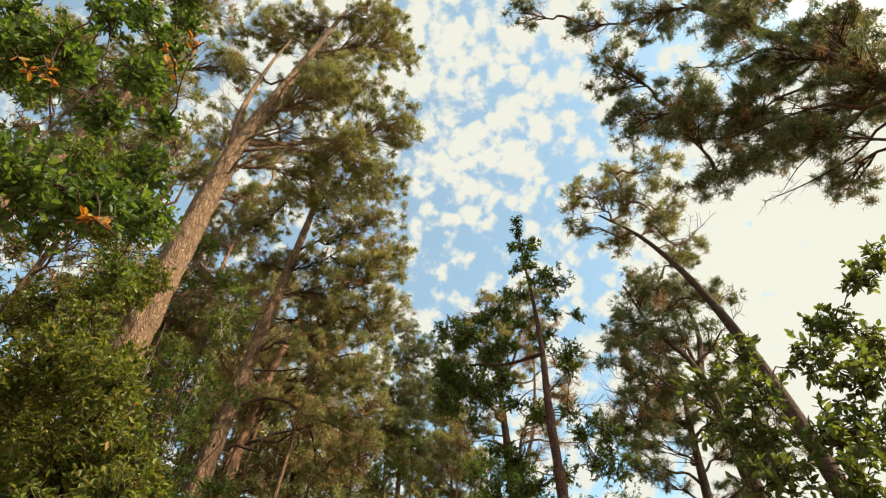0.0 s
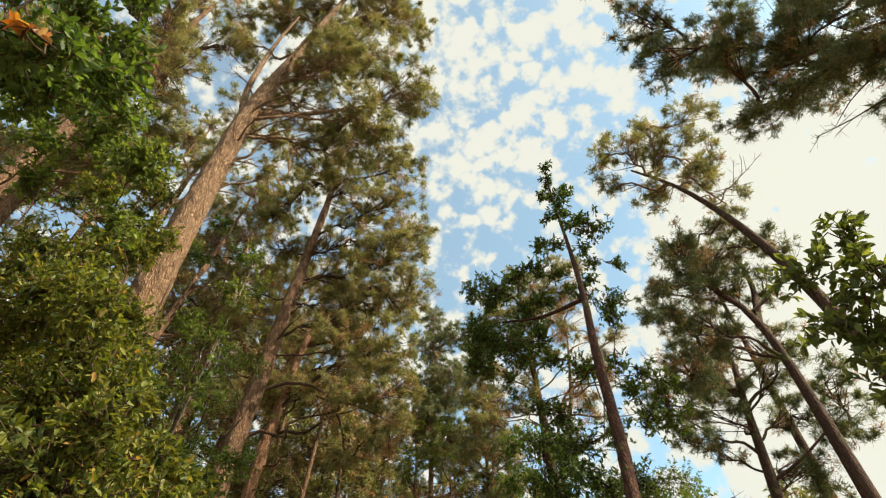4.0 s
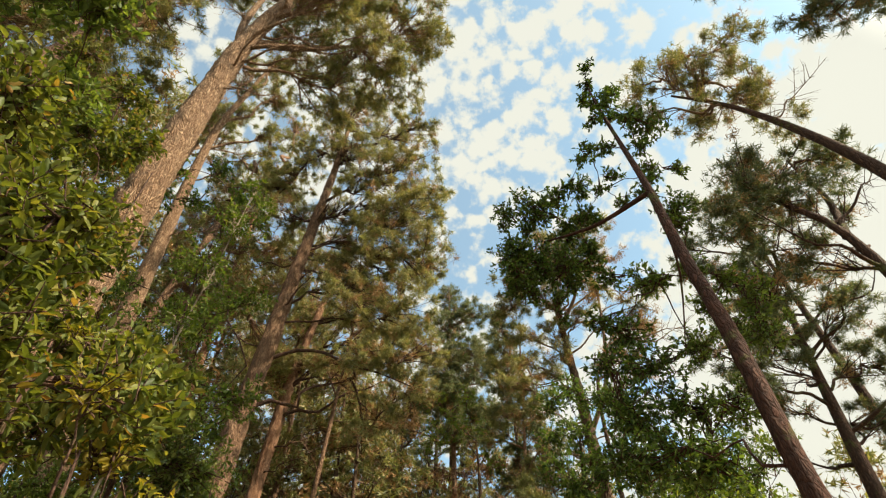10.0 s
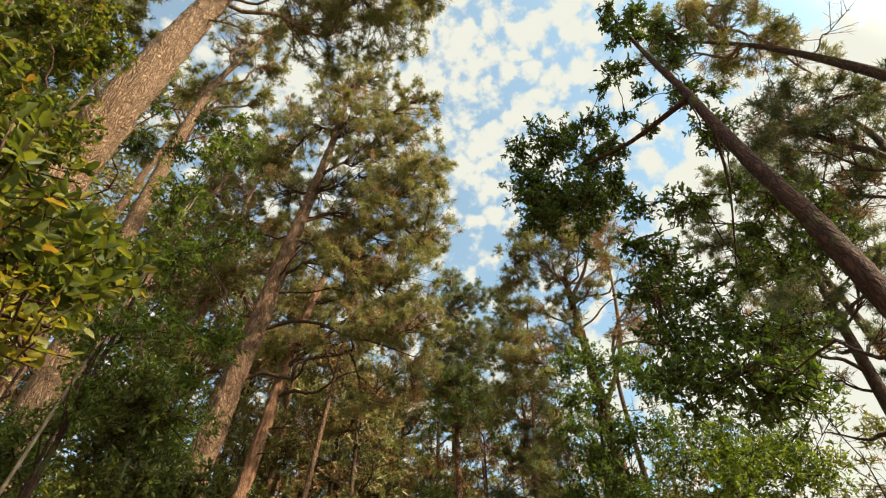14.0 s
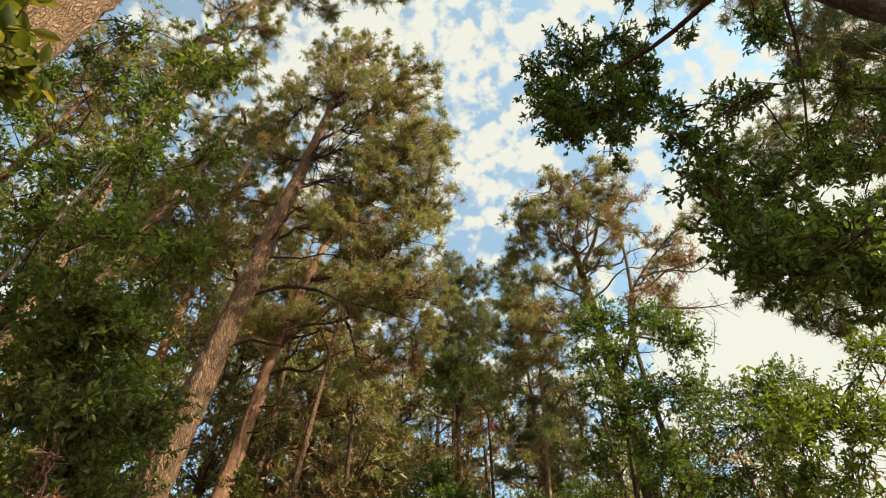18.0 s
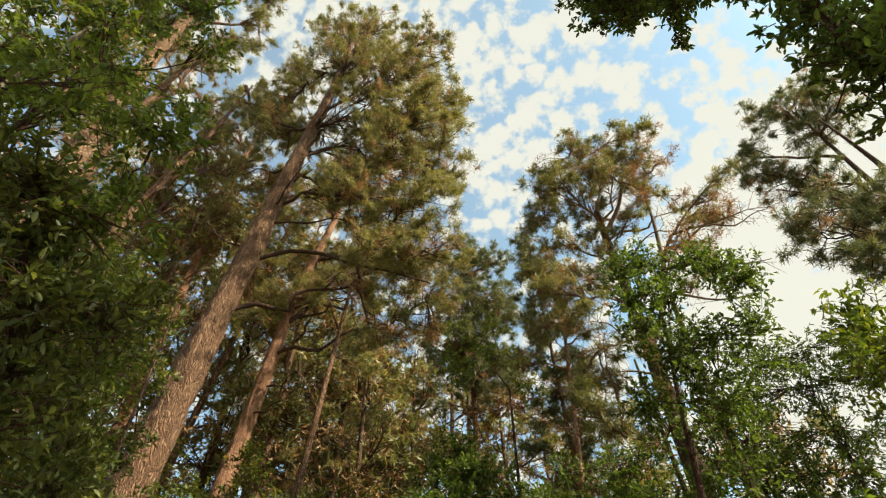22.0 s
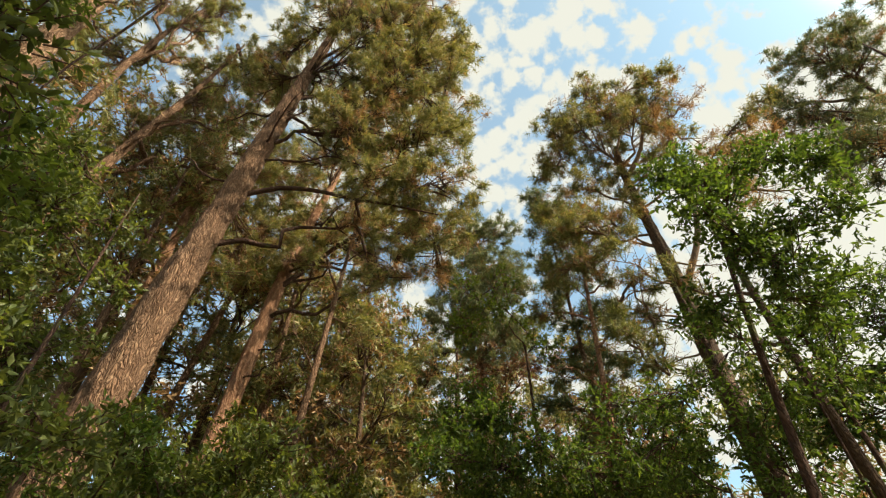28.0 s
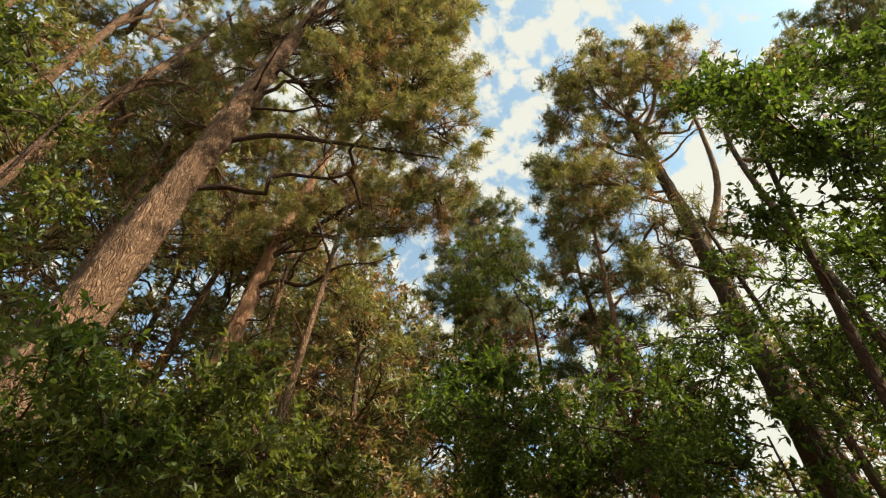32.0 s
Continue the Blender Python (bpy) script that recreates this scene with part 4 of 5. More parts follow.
# Pines against the bright sky: the dark bark carries their backlit shade.
pine([(6.0, 7.6, -0.3), (5.9, 7.9, 5), (5.75, 8.25, 8), (5.45, 8.6, 10), (4.95, 8.9, 11.5), (4.3, 9.2, 12.6)], 0.2, 0.025,
     [(3.9, 9.5, 14.0, 0.4), (4.3, 9.5, 13.3, 0.6), (5.4, 9.5, 15.0, 0.5), (5.4, 9.5, 13.4, 0.7), (6.3, 9.5, 14.5, 0.6), (6.6, 9.5, 13.5, 0.6), (5.6, 9.5, 12.1, 0.5), (4.6,
      9.5, 12.0, 0.55), (6.5, 9.5, 11.7, 0.35), (3.8, 9.5, 12.3, 0.4), (7.3, 9.5, 14.6, 0.3)],
     "pine whose dark trunk bows towards the path", needle=(0.135, 0.0145, 15), spread=0.5, swell=1.3, density=1.3, wood=BARK_DARK_AND_SHADE, limb_wood=TWIG, needles=NEEDLES, dry=0.3, bare=[(11, 1.0, 1.4, 0.8, 0.025), (10.4, 2.0, 1.1, 0.7, 0.02)])
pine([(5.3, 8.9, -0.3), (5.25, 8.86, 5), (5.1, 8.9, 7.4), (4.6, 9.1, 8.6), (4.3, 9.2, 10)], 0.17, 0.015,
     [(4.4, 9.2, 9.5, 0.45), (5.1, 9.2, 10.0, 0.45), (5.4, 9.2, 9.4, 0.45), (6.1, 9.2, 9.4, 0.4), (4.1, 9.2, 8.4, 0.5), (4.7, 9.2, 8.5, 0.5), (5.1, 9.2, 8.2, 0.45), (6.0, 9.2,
      8.5, 0.4), (3.6, 9.2, 7.6, 0.4), (4.0, 9.2, 7.2, 0.5), (4.6, 9.2, 7.1, 0.45), (6.6, 9.2, 9.7, 0.35), (3.5, 9.2, 6.7, 0.4), (3.9, 9.2, 6.5, 0.45)], "crooked pine with dark spreading limbs", needle=(0.135, 0.0145, 15), spread=0.5, swell=1.3, density=1.3, needles=NEEDLES_BLUE, wood=BARK_DARK_AND_SHADE, limb_wood=BARK_DARK_AND_SHADE, dry=0.45,
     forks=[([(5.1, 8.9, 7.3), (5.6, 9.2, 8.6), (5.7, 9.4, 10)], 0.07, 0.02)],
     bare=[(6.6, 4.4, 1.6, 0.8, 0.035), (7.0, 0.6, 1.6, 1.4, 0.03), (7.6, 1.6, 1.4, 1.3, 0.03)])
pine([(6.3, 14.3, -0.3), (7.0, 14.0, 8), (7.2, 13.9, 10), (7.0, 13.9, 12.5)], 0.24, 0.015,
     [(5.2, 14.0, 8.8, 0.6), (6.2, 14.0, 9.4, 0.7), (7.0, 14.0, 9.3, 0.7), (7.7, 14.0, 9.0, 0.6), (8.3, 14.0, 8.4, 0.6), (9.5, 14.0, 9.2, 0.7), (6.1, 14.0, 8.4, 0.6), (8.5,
      14.0, 10.0, 0.6), (9.3, 14.0, 7.9, 0.7), (5.1, 14.0, 7.5, 0.5), (7.9, 14.0, 7.1, 0.6), (8.3, 14.0, 6.6, 0.6), (6.1, 14.0, 7.5, 0.5)], "spreading dark pine against the bright sky", spread=0.8, swell=1.35, density=1.2, wood=BARK_DARK_AND_SHADE, needles=NEEDLES_BLUE, dry=0.3,
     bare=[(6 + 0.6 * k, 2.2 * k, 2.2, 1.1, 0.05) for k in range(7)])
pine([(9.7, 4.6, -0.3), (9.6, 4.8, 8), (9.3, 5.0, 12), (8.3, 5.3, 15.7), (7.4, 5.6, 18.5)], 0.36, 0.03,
     [(4.6, 6.3, 12.8, 0.55), (4.9, 6.3, 15.9, 0.64), (5.2, 6.3, 11.8, 0.55), (6.2, 6.3, 14.3, 0.74), (6.0, 6.3, 11.1, 0.55), (7.1, 6.3, 13.0, 0.83), (7.2, 6.3, 10.9, 0.55), (8.2, 6.3, 12.8, 0.83), (7.9, 6.3, 10.7, 0.46), (9.3, 6.3, 12.5, 0.74), (9.2, 6.3, 11.1, 0.55), (10.9, 6.3, 13.7, 0.74), (6.9, 6.3, 19.5, 0.83), (8.4, 6.3, 17.2, 0.92), (9.9, 6.3, 15.9, 0.83), (12.1, 6.3, 17.2, 0.83), (5.0, 6.3, 20.5, 0.55), (2.8, 6.3, 20.3, 0.46), (10.9, 6.3, 20.5, 0.92)] + [(7.4, 4.9, 15.4, 0.6), (7.9, 4.9, 14.0, 0.6), (8.6, 4.9, 13.3, 0.6), (8.9, 4.9, 12.2, 0.6), (10.2, 4.9, 15.0, 0.6)], "broad pine whose dark crown hangs overhead", needle=(0.135, 0.0145, 15), wood=BARK_DARK_AND_SHADE, needles=NEEDLES_BLUE, dry=0.25, spread=0.8, swell=1.5, density=2.4, limb_wood=BARK_DARK_AND_SHADE,
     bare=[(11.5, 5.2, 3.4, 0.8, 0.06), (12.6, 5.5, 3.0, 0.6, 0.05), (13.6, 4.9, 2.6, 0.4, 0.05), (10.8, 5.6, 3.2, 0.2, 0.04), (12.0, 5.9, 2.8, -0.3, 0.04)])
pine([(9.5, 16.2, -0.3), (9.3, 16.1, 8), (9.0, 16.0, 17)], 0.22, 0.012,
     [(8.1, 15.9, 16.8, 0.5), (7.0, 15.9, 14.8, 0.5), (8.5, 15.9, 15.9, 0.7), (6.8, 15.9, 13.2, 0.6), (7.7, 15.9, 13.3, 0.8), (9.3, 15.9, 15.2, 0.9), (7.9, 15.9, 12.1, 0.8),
      (10.6, 15.9, 17.9, 0.7)], "pine on the bright side of the wood", spread=0.7, swell=1.4, density=1.6, needles=NEEDLES_BLUE, wood=BARK_DARK_AND_SHADE, dry=0.25)

# the slim dark tree beside the path, with its leafy boughs
tree_top = [(1.6, 7.4, 9.6, 0.22), (1.65, 7.4, 8.9, 0.25), (2.1, 7.5, 8.4, 0.4), (1.3, 7.4, 8.3, 0.25), (2.3, 7.9, 7.2, 0.4), (1.58, 7.36, 9.9, 0.12)]
bough = [(0.0, 8.6, 8.3, 0.2), (0.0, 8.6, 7.2, 0.28), (0.4, 8.6, 8.0, 0.3), (0.9, 8.6, 8.6, 0.25), (0.4, 8.6, 7.1, 0.35), (-0.0, 8.6, 6.6, 0.2), (1.0, 8.6, 7.7, 0.3), (0.7, 8.6,
      6.7, 0.3), (1.3, 8.6, 7.8, 0.18), (1.1, 8.6, 7.0, 0.22), (0.5, 8.6, 6.2, 0.15), (0.1, 8.6, 6.4, 0.22), (1.3, 8.6, 8.7, 0.2)]
hanging = [(1.3, 8.4, 6.5, 0.3), (0.8, 8.4, 4.9, 0.3), (0.9, 8.4, 5.5, 0.3), (1.2, 8.4, 5.4, 0.4), (1.6, 8.4, 6.2, 0.32), (0.9, 8.4, 4.4, 0.4), (1.1, 8.4, 4.2, 0.4), (1.3, 8.4, 4.9, 0.45), (1.5, 8.4, 4.5, 0.36), (1.9, 8.4, 5.1, 0.36), (2.4, 8.4, 5.9, 0.32), (1.7, 8.4, 4.3, 0.36), (2.6, 8.4, 5.5, 0.32), (2.2, 8.4, 4.5, 0.4), (2.7, 8.4, 5.2, 0.4), (1.8, 8.4, 7.8, 0.2)]
inner = [(2.2, 8, 6.8, 0.26), (2.1, 8, 6, 0.26), (1.7, 8, 6, 0.26), (2.5, 8, 5.9, 0.3), (2.7, 8, 5.6, 0.34), (0.6, 8, 3.7, 0.3), (0.8, 8, 3.6, 0.35), (1.1, 8, 3.7, 0.35), (1.4, 8, 3.7, 0.4), (2.1, 8, 8, 0.21), (2.6, 8, 8, 0.21), (1.5, 8, 3.7, 0.34), (1.3, 8, 8.8, 0.2), (1.5, 8, 8.1, 0.17)]
along = [(1.67 - 0.03 * (z - 8) + 0.26 * math.sin(2.4 * i), 7.34 + 0.2 * math.cos(2.4 * i), z, 0.2) for i, z in enumerate((6.9, 7.2, 7.5, 7.8, 8.0, 8.2, 8.45, 8.7, 8.9, 9.1, 9.3, 9.5, 9.7, 9.85))]
dense_bough = [(x + 0.12 * math.sin(7 * i), y + 0.15 * math.cos(5 * i), z + 0.1 * math.sin(3 * i), 0.8 * r) for i, (x, y, z, r) in enumerate(bough + bough[1:])]
# Hanging clumps right of x 1.6 are coloured lighter, as if lit through.
leafy("laurel_tree", [(1.32, 6.28, -0.3), (1.4, 6.6, 2.5), (1.52, 6.82, 4.1), (1.56, 7.0, 5.4), (1.65, 7.18, 6.8), (1.66, 7.32, 8), (1.61, 7.34, 9.1), (1.6, 7.36, 10.0)], 0.102, 0.012, tree_top + along + [(*c, None, LAUREL) for c in dense_bough] + [(x, y, z, 1.5 * r, None, LAUREL) for x, y, z, r in bough] + [(*c, None, LAUREL if c[0] < 1.6 else SAPLING_AND_LIT_LAUREL) for c in hanging + inner],
      "slim red-brown trunked tree with glossy green boughs", LAUREL, BARK_LAUREL, (0.066, 0.44), 3700, "tree", detail=True, spread=0.25,
      stems=[([(1.62, 7.15, 6.6), (1.1, 7.9, 6.9), (0.5, 8.5, 7.3)], 0.035, 0.015), ([(1.6, 7.1, 6.0), (1.75, 7.6, 5.6), (1.7, 8.2, 4.9)], 0.018, 0.004)])
# broadleaf trees on the right
crown = [(0.8, 12.6, 7.1, 0.44), (1.2, 12.6, 7.5, 0.44), (1.5, 12.6, 7.2, 0.44), (1.9, 12.6, 7.1, 0.44), (1.9, 12.6, 6.5, 0.44), (2.0, 12.6, 6.1, 0.44), (0.6, 12.6, 6.1, 0.44), (1.1, 12.6, 6.3, 0.44), (1.4, 12.6, 6.0, 0.44), (1.4, 12.6, 5.4, 0.44), (1.8, 12.6, 5.4, 0.44), (0.6, 12.6, 5.5, 0.44), (0.9, 12.6, 5.2, 0.44), (1.0, 12.6, 4.8, 0.44), (1.3, 12.6, 4.6, 0.44), (0.5, 12.6, 4.8, 0.44)]
leafy("broadleaf_tree", [(0.6, 13.8, -0.3), (0.98, 13.4, 4), (1.25, 13.0, 6.6)], 0.075, 0.02, crown,
      "broadleaf tree with fresh green crown", LAUREL, BARK_DARK_AND_SHADE, (0.075, 0.44), 3600, "tree", spread=0.5, plain=True)
skirt = [(3.3, 15.5, 7.1, 0.65), (4.0, 15.5, 7.3, 0.65), (4.6, 15.5, 7.2, 0.65), (5.4, 15.5, 7.4, 0.65), (3.2, 15.5, 6.2, 0.65), (3.9, 15.5, 6.3, 0.65), (4.6, 15.5, 6.3,
         0.65), (5.2, 15.5, 6.5, 0.65), (2.7, 15.5, 5.5, 0.65), (3.3, 15.5, 5.5, 0.65), (4.0, 15.5, 5.5, 0.65), (4.6, 15.5, 5.5, 0.65), (2.6, 15.5, 4.8, 0.65), (3.3,
         15.5, 4.8, 0.65), (3.9, 15.5, 4.7, 0.65)]
leafy("broadleaf_tree", [(4.2, 15.6, -0.3), (4.1, 15.5, 3), (4.2, 15.5, 6.5)], 0.08, 0.008, skirt, "dark leafy tree with drooping twigs", LAUREL, BARK_DARK_AND_SHADE, (0.08, 0.40), 2000, "tree", spread=0.6, plain=True)
lower = [(1.4, 13.5, 4.9, 0.5), (2.0, 13.5, 5.2, 0.5), (2.5, 13.5, 5.6, 0.5), (1.8, 13.5, 4.6, 0.5), (1.3, 13.5, 4.3, 0.5), (1.4, 13.5, 4.0, 0.5), (0.5, 13.5, 4.2, 0.35), (0.8,
      13.5, 4.0, 0.45), (1.0, 13.5, 3.7, 0.5), (1.1, 13.5, 3.4, 0.5)]
leafy("broadleaf_tree", [(1.7, 13.6, -0.3), (1.6, 13.5, 3), (1.7, 13.5, 5.4)], 0.06, 0.008, lower, "dark leafy tree with drooping twigs", LAUREL, BARK_DARK_AND_SHADE, (0.08, 0.40), 1700, "tree", spread=0.6, plain=True)
stalk = [(1.35, 14.6, -0.3), (1.2, 14.55, 4), (1.1, 14.5, 6.6)]
leafy("young_tree", stalk, 0.07, 0.02, [(1.1 + rng.normal() * 0.4, 14.5 + rng.normal() * 0.4, z, 0.35, z - 0.5) for z in (4.6, 5.2, 5.8, 6.3)],
      "thin dark young tree with sparse leaves", LAUREL, BARK_DARK_AND_SHADE, (0.085, 0.4), 1500, "tree", plain=True)
sunlit = [(2.3, 4.1, 4.1, 0.25), (2.7, 4.1, 4.4, 0.25), (2.5, 4.1, 3.9, 0.3), (2.7, 4.1, 3.7, 0.3), (2.8, 4.1, 4.1, 0.3), (3.4, 4.1, 4.4, 0.3), (4.0, 4.1, 4.9, 0.3), (4.7, 4.1,
      5.6, 0.3), (3.6, 4.1, 4.1, 0.35), (3.1, 4.1, 3.6, 0.35), (3.6, 4.1, 3.7, 0.4), (2.6, 4.1, 3.3, 0.35), (3.1, 4.1, 3.2, 0.4), (4.1, 4.1, 4.5, 0.35), (3.8, 4.1, 4.9,
      0.2), (4.3, 4.1, 5.3, 0.25)]
leafy("broadleaf_shrub", [(2.9, 3.9, -0.3), (2.9, 4.0, 2), (3.0, 4.1, 3.6)], 0.03, 0.008, sunlit,
      "leafy shrub with sunlit yellow-green leaves", EVERGREEN, BARK_DARK_AND_SHADE, (0.085, 0.5), 2600, spread=0.2)

airy = [(-0.4, 14.2, 4.8, 0.45), (0.1, 14.2, 4.7, 0.45), (-0.8, 14.2, 4.2, 0.45), (-0.2, 14.2, 4.2, 0.45), (0.3, 14.2, 4.3, 0.45), (0.9, 14.2, 4.9, 0.45), (1.3, 14.2, 5.2, 0.45), (0.5, 14.2, 4.8, 0.45), (-0.5, 14.2, 3.9, 0.45), (-0.1, 14.2, 3.9, 0.45)]
leafy("broadleaf_tree", [(1.9, 14.3, -0.3), (1.8, 14.2, 3), (1.9, 14.2, 5.0)], 0.05, 0.006, airy, "thin leafy tree with fresh green leaves", LAUREL, BARK_DARK_AND_SHADE, (0.07, 0.40), 1900, "tree", spread=0.6, plain=True)

glade = [(-2.1, 18.0, 10.3, 0.5), (-1.6, 18.0, 9.8, 0.5), (-2.4, 18.0, 9.7, 0.5), (-1.1, 18.0, 10.3, 0.5), (-1.9, 18.0, 9.1, 0.5), (-0.6, 18.0, 8.7, 0.5), (-0.4, 18.0, 8.0, 0.5), (-2.3, 18.0, 8.7, 0.5), (-0.7, 18.0, 9.7, 0.5), (-1.3, 18.0, 9.1, 0.5)]
leafy("broadleaf_tree", [(-1.0, 18.2, -0.3), (-1.0, 18.1, 4), (-0.9, 18.0, 8.4)], 0.08, 0.02, glade, "young tree with sunlit yellow-green leaves", LIGHT_LEAF, BARK_DARK_AND_SHADE, (0.08, 0.42), 1500, "tree", spread=0.7, plain=True)

flank = [(3.0, 11.5, 4.8, 0.5), (3.5, 11.5, 4.9, 0.5), (2.5, 11.5, 4.4, 0.5), (2.9, 11.5, 4.2, 0.5), (3.4, 11.5, 4.3, 0.5), (2.3, 11.5, 3.8, 0.5), (2.9, 11.5, 3.8, 0.5), (2.3, 11.5, 4.7, 0.5), (4.0, 11.5, 5.3, 0.5), (2.0, 11.5, 4.1, 0.5)]
leafy("broadleaf_tree", [(4.0, 11.6, -0.3), (4.0, 11.5, 2.5), (4.1, 11.5, 4.6)], 0.05, 0.006, flank, "low leafy tree with yellow-green leaves", LIGHT_LEAF, BARK_DARK_AND_SHADE, (0.08, 0.42), 2600, "tree", spread=0.6, plain=True)

# ---- the leafy bank along the left of the path ----
def bank_shrub(x, y, top, clumps, label, foliage=SHRUB, leaf=(0.075, 0.45), thick=3600, spread=0.5, plain=False):
    leafy("broadleaf_shrub", [(x, y, -0.3), (x + 0.1, y, top * 0.5), (x - 0.1, y + 0.1, top)], 0.045, 0.006, clumps, label, foliage, BARK_DARK_AND_SHADE, leaf, thick, group="shrubs of the left bank", spread=spread, plain=plain)


overhead = [(-4.5, 2.2, 7.3, 0.28), (-4.3, 2.2, 7.6, 0.33), (-3.5, 2.2, 7.3, 0.33), (-3.7, 2.2, 6.0, 0.33), (-3.3, 2.2, 6.1, 0.33), (-2.9, 2.2, 6.4, 0.28), (-3.0, 2.2, 7.3, 0.28),
      (-3.2, 2.2, 5.0, 0.38), (-2.9, 2.2, 5.0, 0.38), (-2.6, 2.2, 5.4, 0.28), (-2.7, 2.2, 4.3, 0.38), (-2.4, 2.2, 4.4, 0.33), (-2.9, 2.2, 7.8, 0.24), (-2.4, 2.2, 4.8,
      0.28), (-2.5, 2.2, 5.7, 0.19)]
# The darker leaf colour stands for the shade that this shrub hangs in.
bank_shrub(-3.4, 2.3, 6.6, overhead + [(-3.21, 1.60, 5.47, 0.045, None, AUTUMN), (-1.83, 1.60, 5.04, 0.05, None, AUTUMN), (-2.09, 1.60, 5.93, 0.05, None, AUTUMN), (-2.95, 1.60, 5.32, 0.05, None, AUTUMN), (-2.03, 1.60, 3.90, 0.06, None, AUTUMN), (-2.63, 1.60, 5.81, 0.06, None, AUTUMN)], "tall overhanging shrub with broad green leaves", foliage=LAUREL, leaf=(0.078, 0.52), thick=4200)
near = [(-4.8, 4.6, 5.8, 0.4), (-4.0, 4.6, 5.3, 0.4), (-4.0, 4.6, 4.7, 0.45), (-3.4, 4.6, 4.5, 0.4), (-3.0, 4.6, 4.2, 0.35), (-3.5, 4.6, 4.1, 0.45), (-2.9, 4.6, 3.8, 0.4),
      (-3.5, 4.6, 3.7, 0.5), (-3.0, 4.6, 3.4, 0.45), (-2.6, 4.6, 3.3, 0.35), (-3.0, 4.6, 3.0, 0.5), (-2.7, 4.6, 2.9, 0.45), (-2.4, 4.6, 2.9, 0.35), (-2.6, 4.6, 3.6, 0.2),
      (-2.8, 4.6, 2.7, 0.4)]
bank_shrub(-3.3, 4.7, 4.6, near, "dense shrub with sunlit yellow-green leaves", leaf=(0.072, 0.46), thick=4600)
bank_shrub(-3.3, 4.9, 4.4, [(x - 0.5, y + 0.5, z, r) for x, y, z, r in near], "dense shrub with brownish green leaves")
upper = [(-4.9, 6, 6.9, 0.4), (-4.6, 6, 6.0, 0.4), (-4.4, 6, 5.4, 0.35), (-4.2, 6, 4.9, 0.4), (-3.8, 6, 4.6, 0.35), (-3.9, 6, 4.2, 0.45), (-3.4, 6, 3.9, 0.4), (-3.0, 6, 3.6, 0.4), (-3.3, 6, 3.2, 0.45), (-2.7, 6, 3.1, 0.35)]
bank_shrub(-4.0, 6.0, 6.4, upper, "tall shrub with dark broad leaves", leaf=(0.085, 0.52), foliage=SHRUB)
bank_shrub(-2.3, 5.0, 2.6, [(-2.25, 5, 2.75, 0.16), (-2.1, 5.1, 2.4, 0.17), (-2.35, 5.1, 2.3, 0.2, None, SHRUB), (-2.1, 5.0, 2.0, 0.2, None, SHRUB), (-2.3, 5.1, 2.05, 0.16)], "low shrub with yellowing leaves", foliage=YELLOW, leaf=(0.045, 0.5), thick=5000, spread=0.2)
thicket = [(-4.6, 8.4, 9.6, 0.3), (-4.5, 8.4, 8.1, 0.4), (-4.0, 8.4, 8.0, 0.25), (-4.5, 8.4, 7.0, 0.45), (-3.9, 8.4, 6.7, 0.35), (-5.8, 8.4, 9.6, 0.25), (-6.3, 8.4, 8.3, 0.3), (-7.3, 8.4, 9.9, 0.5), (-4.8, 8.4, 6.5, 0.5), (-4.0, 8.4, 5.7, 0.45), (-6.3, 8.4, 7.4, 0.5), (-5.1, 8.4, 6.0, 0.5), (-5.3, 8.4, 5.5, 0.5), (-4.3, 8.4, 5.2, 0.5), (-3.6, 8.4, 5.0, 0.4), (-3.7, 8.4, 4.5, 0.4), (-4.5, 8.4, 4.7, 0.5), (-3.9, 8.4, 4.2, 0.5), (-4.5, 8.4, 4.2, 0.5)]
bank_shrub(-4.8, 8.4, 8.6, thicket, "tall thicket of small green leaves", foliage=SAPLING_AND_LIT_LAUREL, leaf=(0.075, 0.42), thick=2000, plain=True)
foot_of = [(-4.5, 8.9, 4.2, 0.5), (-4.1, 8.9, 4.2, 0.45), (-4.7, 8.9, 3.9, 0.5), (-4.0, 8.9, 3.6, 0.5), (-3.7, 8.9, 3.6, 0.4), (-4.2, 8.9, 3.3, 0.5), (-4.0, 8.9, 2.9, 0.5)]
bank_shrub(-4.1, 8.9, 3.8, foot_of, "dense evergreen shrub below the thicket", foliage=EVERGREEN)
inland = [(-6.5, 11.3, 6.5, 0.42), (-5.6, 11.3, 5.3, 0.42), (-5.7, 11.3, 5.9, 0.42), (-4.4, 11.3, 3.1, 0.42), (-7.7, 11.3, 8.3, 0.35), (-6.6, 11.3, 6.6, 0.4), (-5.8, 11.3, 6.2, 0.4), (-5.7, 11.3, 5.3, 0.45), (-5.75, 11.3, 4.9, 0.45), (-5.55, 11.3, 5.2, 0.25), (-6.05, 11.3, 4.5, 0.5), (-5.45, 11.3, 4.2, 0.5), (-5.55, 11.3, 3.8, 0.5), (-5.35, 11.3, 3.3, 0.5)]
bank_shrub(-5.2, 11.4, 6.0, inland, "dense evergreen shrub with pale green leaves", foliage=EVERGREEN, leaf=(0.075, 0.42), thick=3400, plain=True)
bank_shrub(-6.0, 9.6, 6.4, bush_clumps(-6.4, 9.6, 6.6, 0.9, 11, 2.0, 0.55), "tall thicket of small green leaves", foliage=SAPLING_AND_LIT_LAUREL, thick=2200, plain=True)
bank_shrub(-5.2, 5.0, 5.0, bush_clumps(-5.2, 5.0, 5.4, 1.0, 12, 2.0, 0.6), "dense shrub with brownish green leaves", thick=2200, plain=True)
